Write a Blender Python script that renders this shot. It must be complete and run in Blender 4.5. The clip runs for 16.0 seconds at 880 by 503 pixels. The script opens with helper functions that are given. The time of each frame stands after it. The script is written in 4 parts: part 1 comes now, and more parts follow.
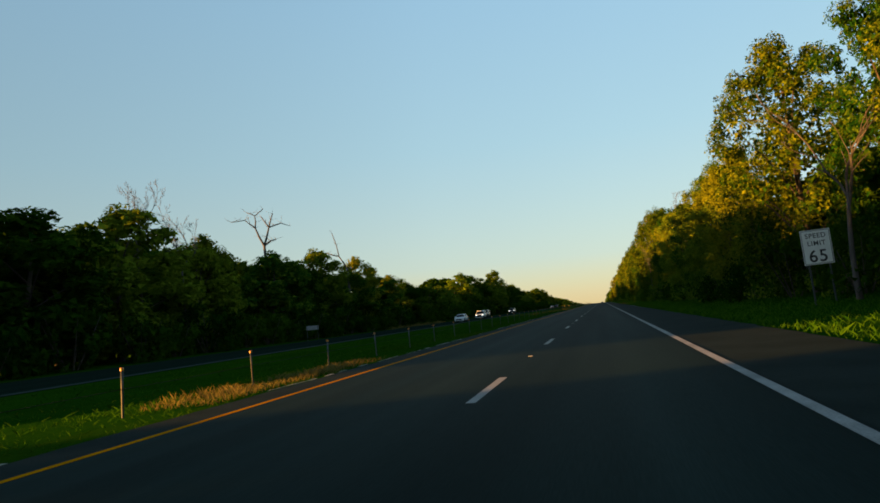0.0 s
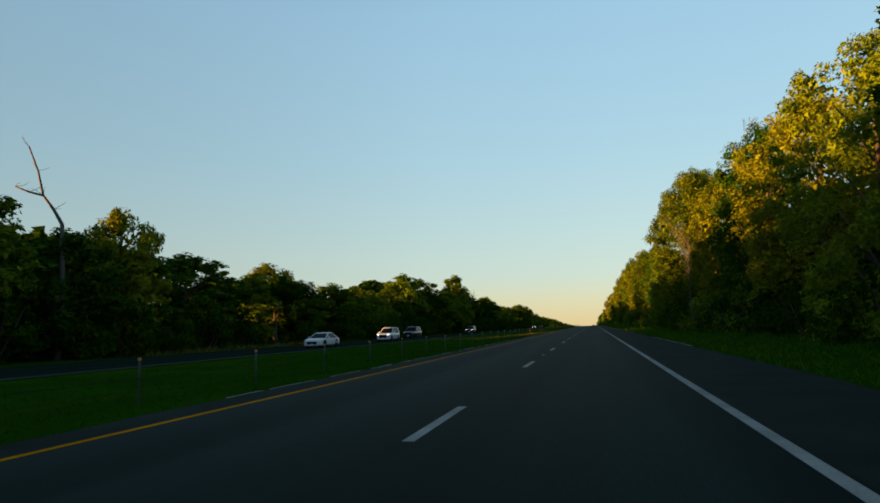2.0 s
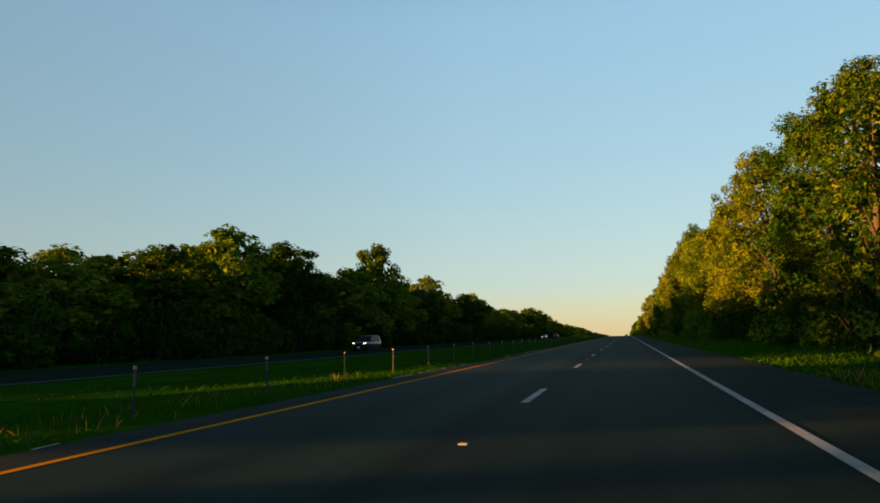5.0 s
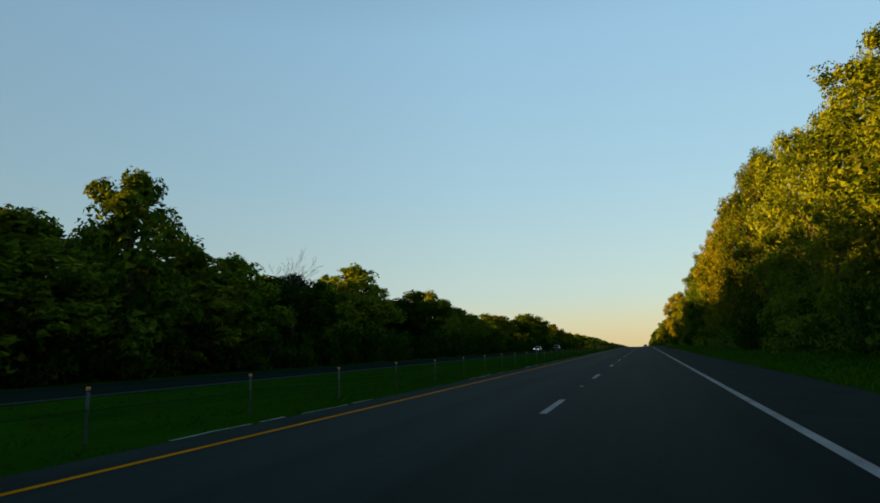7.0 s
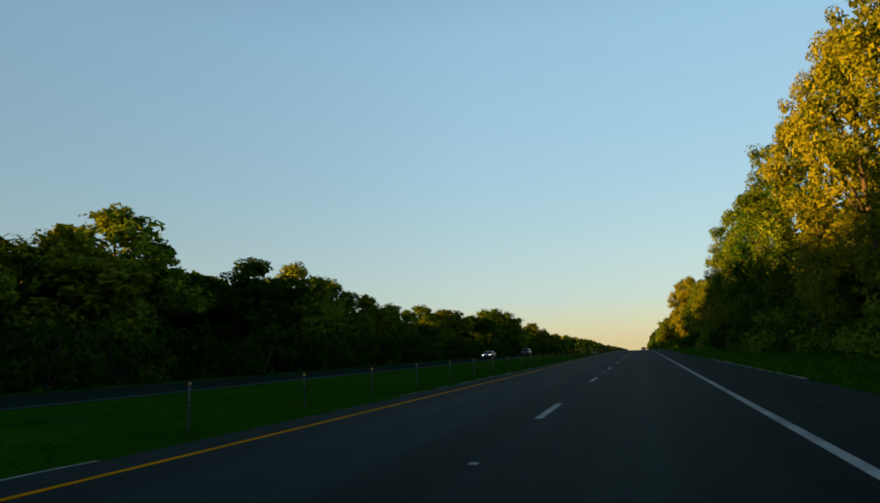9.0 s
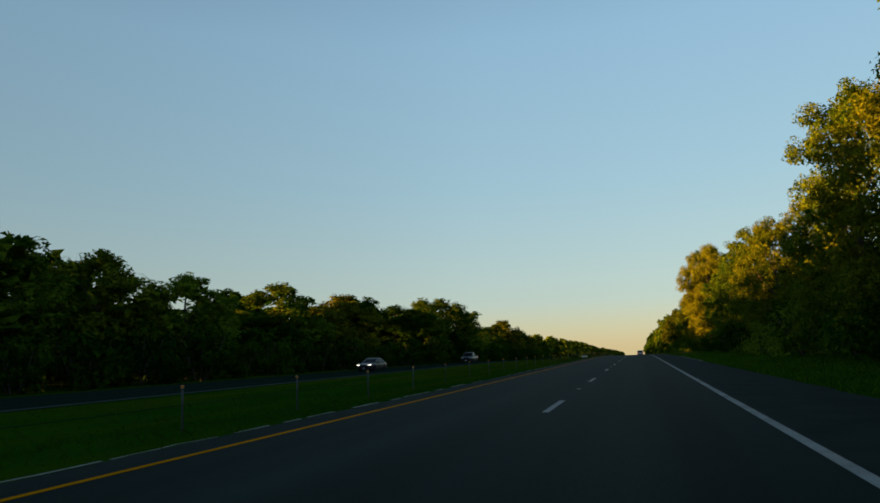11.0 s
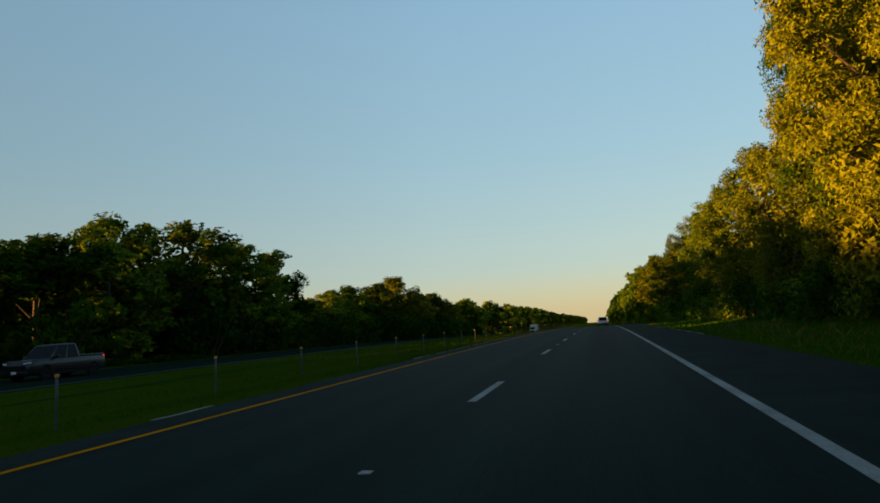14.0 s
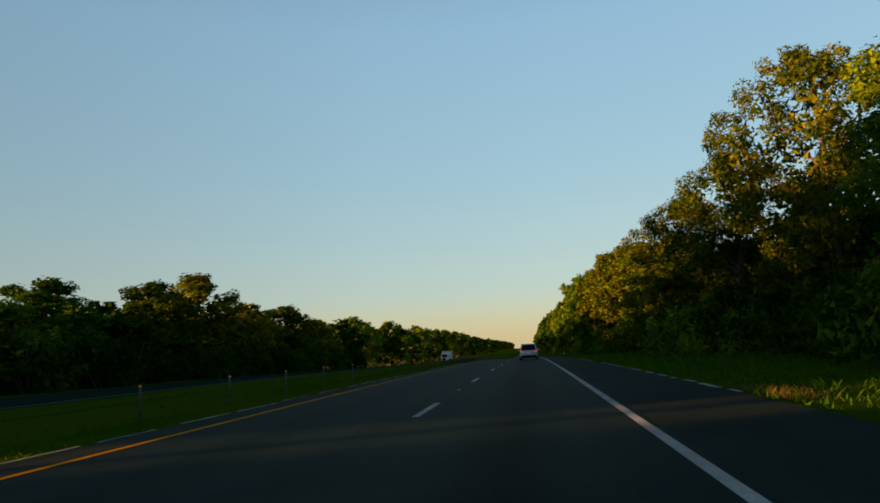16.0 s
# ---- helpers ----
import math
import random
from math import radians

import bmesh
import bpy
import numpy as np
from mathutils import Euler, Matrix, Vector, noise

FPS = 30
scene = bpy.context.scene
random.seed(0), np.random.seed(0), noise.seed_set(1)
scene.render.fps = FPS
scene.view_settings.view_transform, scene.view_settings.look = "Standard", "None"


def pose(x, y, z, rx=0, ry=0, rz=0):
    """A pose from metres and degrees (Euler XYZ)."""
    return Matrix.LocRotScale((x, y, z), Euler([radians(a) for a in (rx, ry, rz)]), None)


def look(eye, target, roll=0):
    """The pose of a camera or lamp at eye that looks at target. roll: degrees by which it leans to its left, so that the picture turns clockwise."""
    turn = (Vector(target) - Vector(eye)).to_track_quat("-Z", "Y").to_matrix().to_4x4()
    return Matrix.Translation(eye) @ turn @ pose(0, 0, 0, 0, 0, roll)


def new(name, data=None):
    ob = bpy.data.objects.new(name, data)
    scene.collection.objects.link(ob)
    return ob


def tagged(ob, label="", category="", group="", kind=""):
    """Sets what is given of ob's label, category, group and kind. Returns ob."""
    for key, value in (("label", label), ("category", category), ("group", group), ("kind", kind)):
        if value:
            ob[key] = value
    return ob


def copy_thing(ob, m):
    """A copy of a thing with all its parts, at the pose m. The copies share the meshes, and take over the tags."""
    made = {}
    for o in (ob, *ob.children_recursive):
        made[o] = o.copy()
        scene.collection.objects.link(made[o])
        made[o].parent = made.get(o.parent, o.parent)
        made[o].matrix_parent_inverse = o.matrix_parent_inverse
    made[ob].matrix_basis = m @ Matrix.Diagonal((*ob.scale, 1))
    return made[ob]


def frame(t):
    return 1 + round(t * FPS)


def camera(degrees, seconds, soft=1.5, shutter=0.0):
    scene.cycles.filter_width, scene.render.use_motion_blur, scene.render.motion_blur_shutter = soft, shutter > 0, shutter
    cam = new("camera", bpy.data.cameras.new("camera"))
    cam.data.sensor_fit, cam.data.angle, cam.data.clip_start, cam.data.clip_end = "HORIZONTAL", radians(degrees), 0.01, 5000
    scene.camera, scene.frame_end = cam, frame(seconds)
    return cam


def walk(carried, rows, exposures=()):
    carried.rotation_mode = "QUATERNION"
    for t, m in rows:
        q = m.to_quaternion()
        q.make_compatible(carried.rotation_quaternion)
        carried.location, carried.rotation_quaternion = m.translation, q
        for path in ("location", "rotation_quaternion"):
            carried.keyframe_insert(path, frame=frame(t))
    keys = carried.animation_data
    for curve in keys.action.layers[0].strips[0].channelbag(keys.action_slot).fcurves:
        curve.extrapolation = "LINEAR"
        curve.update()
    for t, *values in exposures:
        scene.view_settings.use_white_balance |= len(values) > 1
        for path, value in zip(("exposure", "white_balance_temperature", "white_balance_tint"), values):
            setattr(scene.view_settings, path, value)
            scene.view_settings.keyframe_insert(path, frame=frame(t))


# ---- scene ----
cam = camera(66.75, 16.0, soft=1.7)
EYE = 1.178  # dash height over the road
# seconds, metres right of the lane line, metres ahead, pitch, lean, yaw
ROWS = [
    (0, 1.82, 0.00, 5.46, -5.29, 13.14),
    (0.5, 1.88, 15.90, 6.81, -5.61, 14.92),
    (1, 1.91, 31.06, 7.33, -1.31, 11.03),
    (1.5, 1.97, 46.97, 7.17, -1.72, 12.02),
    (2, 1.97, 62.75, 6.53, -1.73, 12.66),
    (2.5, 1.95, 78.01, 6.41, -1.88, 12.19),
    (3, 1.92, 93.53, 6.63, -1.27, 12.42),
    (3.5, 1.87, 109.17, 6.85, -0.83, 11.92),
    (4, 1.77, 124.56, 6.91, -1.47, 14.53),
    (6.5, 1.79, 201.15, 7.95, -1.03, 15.73),
    (7, 1.80, 216.19, 8.31, -1.82, 16.64),
    (7.5, 1.82, 231.53, 8.60, -1.78, 16.66),
    (8, 1.81, 246.80, 9.02, -2.11, 16.81),
    (8.5, 1.78, 262.18, 8.85, -1.99, 15.96),
    (9, 1.80, 277.52, 8.57, -2.08, 16.44),
    (11.5, 1.84, 351.71, 8.78, -2.01, 15.89),
    (12, 1.82, 366.69, 8.16, -2.03, 14.87),
    (12.5, 1.80, 381.41, 8.48, -2.78, 15.56),
    (13, 1.86, 396.11, 7.89, -3.76, 14.69),
    (13.5, 1.87, 410.89, 6.09, -2.68, 13.89),
    (14, 1.99, 425.57, 6.19, -3.73, 13.21),
    (14.5, 2.05, 440.14, 7.87, -3.85, 11.50),
    (15, 2.07, 454.85, 8.04, -3.42, 9.50),
    (15.5, 2.17, 469.60, 9.09, -3.80, 8.71),
    (16, 2.14, 484.24, 8.39, -3.10, 7.13),
]

# ---------------------------------------------------------------- lie of the land
CREST = 420.0          # the road begins to fall away here
BEND = 0.75e-4


def road_z(y):
    """Height of the carriageway along its length: level, then over a long crest and gently down."""
    d = max(0.0, y - CREST)
    return -BEND * min(d, 190) ** 2 - 2 * BEND * 190 * max(0.0, min(d, 330) - 190) - 0.012 * max(0.0, d - 330)


def road_slope(y):
    d = max(0.0, y - CREST)
    return math.degrees(math.atan(-2 * BEND * min(d, 190) if d < 330 else -0.012))


def side_z(x):
    """Cross-section: carriageway, sagging median, lower far carriageway, rising verge."""
    pts = ((-400, 1.0), (-60, -0.2), (-37, -0.5), (-33, -0.42), (-21.4, -0.42), (-20.2, -0.48), (-13, -0.5), (-7, -0.12), (-4.9, -0.05),
           (6.4, -0.05), (8, -0.06), (10.5, 0.1), (14, 0.5), (25, 1.0), (400, 2.0))
    for (a, za), (b, zb) in zip(pts, pts[1:]):
        if x <= b:
            return za + (zb - za) * max(0.0, (x - a)) / (b - a)
    return pts[-1][1]


def land(x, y):
    return road_z(y) + side_z(x)


walk(cam, [(t, pose(x, y, EYE + road_z(y), 90 + pitch + road_slope(y + 8 if y > CREST else y), 0, yaw) @ pose(0, 0, 0, 0, 0, lean)) for t, x, y, pitch, lean, yaw in ROWS],
     [(0.0, 2.36, 6750, 10), (4.0, 2.34, 6750, 10), (6.5, 2.27, 6560, 10), (9.0, 2.27, 6560, 10), (11.5, 2.11, 6650, 10), (16.0, 2.11, 6650, 10)])

# ---------------------------------------------------------------- light
SUN_EL, SUN_AZ = 4.5, 245.0     # degrees above the horizon; clockwise from straight ahead
world = bpy.data.worlds.new("evening_sky")
scene.world = world
world.use_nodes = True
wn = world.node_tree.nodes
sky = wn.new("ShaderNodeTexSky")
sky.sky_type = "NISHITA"
sky.sun_disc = False
sky.sun_elevation = radians(SUN_EL)
sky.sun_rotation = radians(SUN_AZ)
sky.altitude = 100
sky.air_density, sky.dust_density, sky.ozone_density = 1.0, 0.8, 1.5
wn["Background"].inputs[1].default_value = 0.066
# evening haze over the clear sky: pale blue above, peach along the horizon
up, split, haze, blend = wn.new("ShaderNodeTexCoord"), wn.new("ShaderNodeSeparateXYZ"), wn.new("ShaderNodeValToRGB"), wn.new("ShaderNodeMixRGB")
for pos, col in ((0.0, (2.38, 2.02, 1.16)), (0.03, (1.96, 2.05, 1.52)), (0.07, (1.58, 2.04, 2.04)), (0.24, (1.22, 1.96, 2.36)), (0.44, (1.04, 1.83, 2.49)), (0.65, (0.58, 1.06, 1.60)), (1.0, (0.26, 0.54, 1.00))):
    e = haze.color_ramp.elements[0] if pos == 0 else haze.color_ramp.elements[-1] if pos == 1 else haze.color_ramp.elements.new(pos)
    e.color = (*col, 1)
blend.inputs[0].default_value = 0.75
wl = world.node_tree.links
wl.new(up.outputs["Generated"], split.inputs[0])
wl.new(split.outputs["Z"], haze.inputs[0])
wl.new(sky.outputs[0], blend.inputs[1])
wl.new(haze.outputs[0], blend.inputs[2])
# the sky pales away from the sun and is deepest to its side
aim, turn, tone, deepen = wn.new("ShaderNodeVectorMath"), wn.new("ShaderNodeMath"), wn.new("ShaderNodeValToRGB"), wn.new("ShaderNodeMixRGB")
aim.operation, turn.operation = "DOT_PRODUCT", "MULTIPLY_ADD"
aim.inputs[1].default_value = (-math.sin(radians(SUN_AZ)), -math.cos(radians(SUN_AZ)), 0)
turn.inputs[1].default_value = turn.inputs[2].default_value = 0.5
for pos, level in ((0.0, 1.0), (0.28, 0.72), (0.45, 0.88), (0.60, 1.02), (0.72, 1.06), (1.0, 1.06)):
    e = tone.color_ramp.elements[0] if pos == 0 else tone.color_ramp.elements[-1] if pos == 1 else tone.color_ramp.elements.new(pos)
    e.color = (level, level, level, 1)
deepen.blend_type, deepen.inputs[0].default_value = "MULTIPLY", 1.0
wl.new(up.outputs["Generated"], aim.inputs[0])
wl.new(aim.outputs["Value"], turn.inputs[0])
wl.new(turn.outputs[0], tone.inputs[0])
wl.new(blend.outputs[0], deepen.inputs[1])
wl.new(tone.outputs[0], deepen.inputs[2])
wl.new(deepen.outputs[0], wn["Background"].inputs[0])
sun = new("sun", bpy.data.lights.new("sun", "SUN"))
sun.data.energy, sun.data.angle, sun.data.color = 5.0, radians(0.6), (1.0, 0.45, 0.09)
to_sun = Vector((math.sin(radians(SUN_AZ)) * math.cos(radians(SUN_EL)), math.cos(radians(SUN_AZ)) * math.cos(radians(SUN_EL)), math.sin(radians(SUN_EL))))
sun.matrix_world = look((-60, 0, 40), Vector((-60, 0, 40)) - to_sun)

# ---------------------------------------------------------------- materials


def material(name, dark, light, scale=4.0, rough=0.8, bump=0.0, fine=60.0, metal=0.0, spread=0.0, island=0.0, stretch=(1, 1, 1), spec=0.5):
    """Two noises, broad and fine, mix two colours; spread varies by object, island by loose piece."""
    m = bpy.data.materials.new(name)
    m.use_nodes = True
    n, l = m.node_tree.nodes, m.node_tree.links
    b = n["Principled BSDF"]
    b.inputs["Roughness"].default_value, b.inputs["Metallic"].default_value = rough, metal
    b.inputs["Specular IOR Level"].default_value = spec
    co, mp = n.new("ShaderNodeTexCoord"), n.new("ShaderNodeMapping")
    mp.inputs["Scale"].default_value = stretch
    l.new(co.outputs["Object"], mp.inputs[0])
    big, small = n.new("ShaderNodeTexNoise"), n.new("ShaderNodeTexNoise")
    for tex, s, d in ((big, scale, 3), (small, fine, 2)):
        tex.inputs["Scale"].default_value, tex.inputs["Detail"].default_value = s, d
        l.new(mp.outputs[0], tex.inputs["Vector"])
    add = n.new("ShaderNodeMath")
    add.operation = "MULTIPLY_ADD"
    add.inputs[1].default_value = 0.6
    l.new(big.outputs[0], add.inputs[0])
    half = n.new("ShaderNodeMath")
    half.operation = "MULTIPLY"
    half.inputs[1].default_value = 0.4
    l.new(small.outputs[0], half.inputs[0])
    l.new(half.outputs[0], add.inputs[2])
    out = add.outputs[0]
    for amount, node, sock in ((spread, "ShaderNodeObjectInfo", "Random"), (island, "ShaderNodeNewGeometry", "Random Per Island")):
        if amount:
            src, k = n.new(node), n.new("ShaderNodeMath")
            k.operation = "MULTIPLY_ADD"
            k.inputs[1].default_value = amount
            sub = n.new("ShaderNodeMath")
            sub.operation = "SUBTRACT"
            sub.inputs[1].default_value = 0.5
            l.new(src.outputs[sock], sub.inputs[0])
            l.new(sub.outputs[0], k.inputs[0])
            l.new(out, k.inputs[2])
            out = k.outputs[0]
    ramp = n.new("ShaderNodeValToRGB")
    ramp.color_ramp.elements[0].position, ramp.color_ramp.elements[1].position = 0.3, 0.7
    ramp.color_ramp.elements[0].color, ramp.color_ramp.elements[1].color = (*dark, 1), (*light, 1)
    l.new(out, ramp.inputs[0])
    l.new(ramp.outputs[0], b.inputs["Base Color"])
    if bump:
        bp = n.new("ShaderNodeBump")
        bp.inputs["Strength"].default_value, bp.inputs["Distance"].default_value = bump, 0.01
        l.new(small.outputs[0], bp.inputs["Height"])
        l.new(bp.outputs[0], b.inputs["Normal"])
    return m


def leaf_material(name, dark, light, thin=0.28, spread=0.35):
    m = material(name, dark, light, scale=0.9, rough=0.75, fine=3.0, spread=spread, island=0.28, spec=0.0)
    n, l = m.node_tree.nodes, m.node_tree.links
    b, out = n["Principled BSDF"], n["Material Output"]
    ramp = b.inputs["Base Color"].links[0].from_socket
    tr, mix = n.new("ShaderNodeBsdfTranslucent"), n.new("ShaderNodeMixShader")
    mix.inputs[0].default_value = thin
    l.new(ramp, tr.inputs[0])
    l.new(b.outputs[0], mix.inputs[1])
    l.new(tr.outputs[0], mix.inputs[2])
    l.new(mix.outputs[0], out.inputs[0])
    return m


ASPHALT = material("asphalt", (0.0058, 0.0128, 0.0112), (0.0150, 0.0275, 0.0240), scale=0.5, rough=0.72, bump=0.12, fine=45, stretch=(1.6, 0.06, 1), spec=0.012)


def wheel_tracks(m, low, high):
    """Darker and paler bands along the lanes, from traffic."""
    n, l = m.node_tree.nodes, m.node_tree.links
    b = n["Principled BSDF"]
    old = b.inputs["Base Color"].links[0].from_socket
    co, mp, tex, ramp, mix = (n.new("ShaderNode" + k) for k in ("TexCoord", "Mapping", "TexNoise", "ValToRGB", "MixRGB"))
    mp.inputs["Scale"].default_value = (0.62, 0.0025, 0.0)
    tex.inputs["Scale"].default_value, tex.inputs["Detail"].default_value = 1.0, 2
    ramp.color_ramp.elements[0].position, ramp.color_ramp.elements[1].position = 0.36, 0.64
    ramp.color_ramp.elements[0].color, ramp.color_ramp.elements[1].color = (low, low, low, 1), (high, high, high, 1)
    mix.blend_type, mix.inputs[0].default_value = "MULTIPLY", 1.0
    l.new(co.outputs["Object"], mp.inputs[0])
    l.new(mp.outputs[0], tex.inputs["Vector"])
    l.new(tex.outputs[0], ramp.inputs[0])
    l.new(old, mix.inputs[1])
    l.new(ramp.outputs[0], mix.inputs[2])
    l.new(mix.outputs[0], b.inputs["Base Color"])


wheel_tracks(ASPHALT, 0.68, 1.25)
# second asphalt, its darker colour carrying the shade of the far woods
SHADED_ASPHALT = material("oncoming_asphalt", (0.0060, 0.0135, 0.0090), (0.0120, 0.0230, 0.0160), scale=0.5, rough=0.95, bump=0.2, fine=40, stretch=(1.6, 0.06, 1), spec=0.0)
SHOULDER = material("shoulder_asphalt", (0.0080, 0.0142, 0.0125), (0.0190, 0.0295, 0.0255), scale=0.8, rough=0.95, bump=0.5, fine=30, spec=0.03)
EARTH = material("grassy_earth", (0.0055, 0.030, 0.0014), (0.0150, 0.058, 0.0026), scale=0.25, rough=1.0, bump=0.6, fine=9, spec=0.0)
WHITE = material("white_road_paint", (0.18, 0.18, 0.165), (0.40, 0.40, 0.37), scale=1.2, rough=0.85, fine=35, spec=0.0)
YELLOW = material("yellow_road_paint", (0.34, 0.135, 0.002), (0.52, 0.21, 0.004), scale=1.2, rough=0.85, fine=35, spec=0.0)
PALE = material("crumbled_pale_edge", (0.12, 0.12, 0.105), (0.32, 0.31, 0.28), scale=3, rough=0.95, bump=0.6, fine=25, spec=0.0)
WORN = material("worn_grey_shoulder", (0.014, 0.026, 0.020), (0.030, 0.048, 0.038), scale=2, rough=0.95, bump=0.5, fine=25, spec=0.03)
STEEL = material("galvanised_steel", (0.022, 0.030, 0.032), (0.060, 0.070, 0.072), scale=6, rough=0.6, metal=0.3, fine=60, spread=0.4)
CABLE = material("weathered_cable", (0.004, 0.008, 0.005), (0.010, 0.015, 0.011), scale=9, rough=0.8, fine=60, spec=0.1)
BARE = material("bare_aluminium", (0.25, 0.26, 0.27), (0.42, 0.43, 0.44), scale=5, rough=0.5, metal=0.4, fine=50)
AMBER = material("amber_cap", (0.50, 0.16, 0.006), (0.72, 0.27, 0.015), scale=9, rough=0.4, fine=40, spread=0.3)
BARK = material("bark", (0.025, 0.02, 0.014), (0.07, 0.055, 0.04), scale=3, rough=0.95, bump=0.8, fine=14, stretch=(1, 1, 0.25))
DEADWOOD = material("bleached_dead_wood", (0.035, 0.030, 0.027), (0.085, 0.074, 0.066), scale=3, rough=0.9, bump=0.5, fine=14, stretch=(1, 1, 0.25))
LEAF = leaf_material("broad_leaves", (0.011, 0.056, 0.006), (0.148, 0.208, 0.013))
# leaf colour darkened to stand in for shade within and under the woods
LEAF_SHADE = leaf_material("shade_dark_leaves", (0.0035, 0.024, 0.002), (0.030, 0.066, 0.004))
LEAF_D = leaf_material("olive_leaves", (0.011, 0.050, 0.005), (0.136, 0.184, 0.012))
# yellower leaf colour, with some of the low sun's gold put into it
LEAF_C = leaf_material("sun_gold_leaves", (0.018, 0.054, 0.005), (0.168, 0.188, 0.011))
# brownish-olive leaf colour that also carries the orange of low sunlight
LEAF_E = leaf_material("sun_russet_olive_leaves", (0.014, 0.042, 0.004), (0.142, 0.148, 0.010))
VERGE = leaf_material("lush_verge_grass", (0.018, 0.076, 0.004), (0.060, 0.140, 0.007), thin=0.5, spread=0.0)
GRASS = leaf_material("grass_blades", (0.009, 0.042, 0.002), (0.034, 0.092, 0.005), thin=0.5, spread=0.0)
DRY_SUNLIT = leaf_material("dry_sunlit_grass", (0.07, 0.06, 0.016), (0.19, 0.15, 0.045), thin=0.5, spread=0.0)


def dry_streaks(m, colour, start, full):
    """Olive, drier streaks along the mowing, more of them on the later stretch."""
    n, l = m.node_tree.nodes, m.node_tree.links
    old = n["Principled BSDF"].inputs["Base Color"].links[0].from_socket
    users = [k.to_socket for k in old.links]
    co, mp, tex, part_of, xyz, add, ramp, mix = (n.new("ShaderNode" + k) for k in ("TexCoord", "Mapping", "TexNoise", "MapRange", "SeparateXYZ", "Math", "ValToRGB", "MixRGB"))
    mp.inputs["Scale"].default_value = (0.42, 0.045, 0.0)
    tex.inputs["Scale"].default_value, tex.inputs["Detail"].default_value = 1.0, 4
    for i, v in ((1, start), (2, full), (3, -0.17), (4, 0.12)):
        part_of.inputs[i].default_value = v
    ramp.color_ramp.elements[0].position, ramp.color_ramp.elements[1].position = 0.40, 0.66
    l.new(co.outputs["Object"], mp.inputs[0])
    l.new(co.outputs["Object"], xyz.inputs[0])
    l.new(mp.outputs[0], tex.inputs["Vector"])
    l.new(xyz.outputs[1], part_of.inputs[0])
    l.new(tex.outputs[0], add.inputs[0])
    l.new(part_of.outputs[0], add.inputs[1])
    l.new(add.outputs[0], ramp.inputs[0])
    l.new(ramp.outputs[0], mix.inputs[0])
    l.new(old, mix.inputs[1])
    mix.inputs[2].default_value = (*colour, 1)
    for sock in users:
        l.new(mix.outputs[0], sock)


dry_streaks(EARTH, (0.031, 0.052, 0.0026), 330, 430)
dry_streaks(GRASS, (0.050, 0.079, 0.0046), 330, 430)
SIGNWHITE = material("white_sign_sheeting", (0.66, 0.68, 0.66), (0.78, 0.80, 0.78), scale=3, rough=0.5, fine=40)
INK = material("black_sign_ink", (0.010, 0.010, 0.011), (0.02, 0.02, 0.02), scale=9, rough=0.5)

# ---------------------------------------------------------------- building helpers


def mesh(name, verts, faces, mat, smooth=False):
    me = bpy.data.meshes.new(name)
    me.from_pydata([tuple(v) for v in verts], [], [tuple(f) for f in faces])
    me.materials.append(mat)
    if smooth:
        me.polygons.foreach_set("use_smooth", [True] * len(me.polygons))
    me.update()
    return me


def part(name, me, parent=None, label="", m=None):
    ob = new(name, me)
    ob.parent = parent
    if m is not None:
        ob.matrix_basis = m
    return tagged(ob, label)


def from_bm(name, bm, mat, smooth=False):
    me = bpy.data.meshes.new(name)
    bm.to_mesh(me)
    bm.free()
    me.materials.append(mat)
    if smooth:
        me.polygons.foreach_set("use_smooth", [True] * len(me.polygons))
    return me


def box_bm(bm, size, at=(0, 0, 0), bevel=0.0, turn=(0, 0, 0)):
    made = bmesh.ops.create_cube(bm, size=1.0, matrix=pose(*at, *turn) @ Matrix.Diagonal((*size, 1)))["verts"]
    if bevel:
        edges = list({e for v in made for e in v.link_edges})
        bmesh.ops.bevel(bm, geom=edges, offset=bevel, segments=2, affect="EDGES", profile=0.5)


def tube(path, radii, sides=6):
    """Vertices and faces of a tapering tube along a path."""
    V, F = [], []
    for i, (p, r) in enumerate(zip(path, radii)):
        d = (Vector(path[min(i + 1, len(path) - 1)]) - Vector(path[max(i - 1, 0)])).normalized()
        u = d.orthogonal().normalized()
        w = d.cross(u)
        V += [Vector(p) + (u * math.cos(a) + w * math.sin(a)) * r for a in (2 * math.pi * k / sides for k in range(sides))]
        if i:
            o = (i - 1) * sides
            F += [(o + k, o + (k + 1) % sides, o + sides + (k + 1) % sides, o + sides + k) for k in range(sides)]
    n = len(V)
    F.append(tuple(range(n - sides, n)))
    return V, F


def tubes(name, items, mat):
    V, F = [], []
    for path, radii, sides in items:
        v, f = tube(path, radii, sides)
        F += [tuple(i + len(V) for i in q) for q in f]
        V += v
    return mesh(name, V, F, mat, True)


def strip(name, x0, x1, y0, y1, lift, mat, step=4.0, wobble=None):
    """A ribbon along the road between two offsets, following its rise and fall."""
    V, F = [], []
    n = max(1, round((y1 - y0) / step))
    for i in range(n + 1):
        y = y0 + (y1 - y0) * i / n
        a, b = (x0, x1) if wobble is None else (x0 + wobble(y, 0), x1 + wobble(y, 1))
        V += [(a, y, road_z(y) + lift), (b, y, road_z(y) + lift)]
        if i:
            F.append((2 * i - 2, 2 * i - 1, 2 * i + 1, 2 * i))
    return mesh(name, V, F, mat)


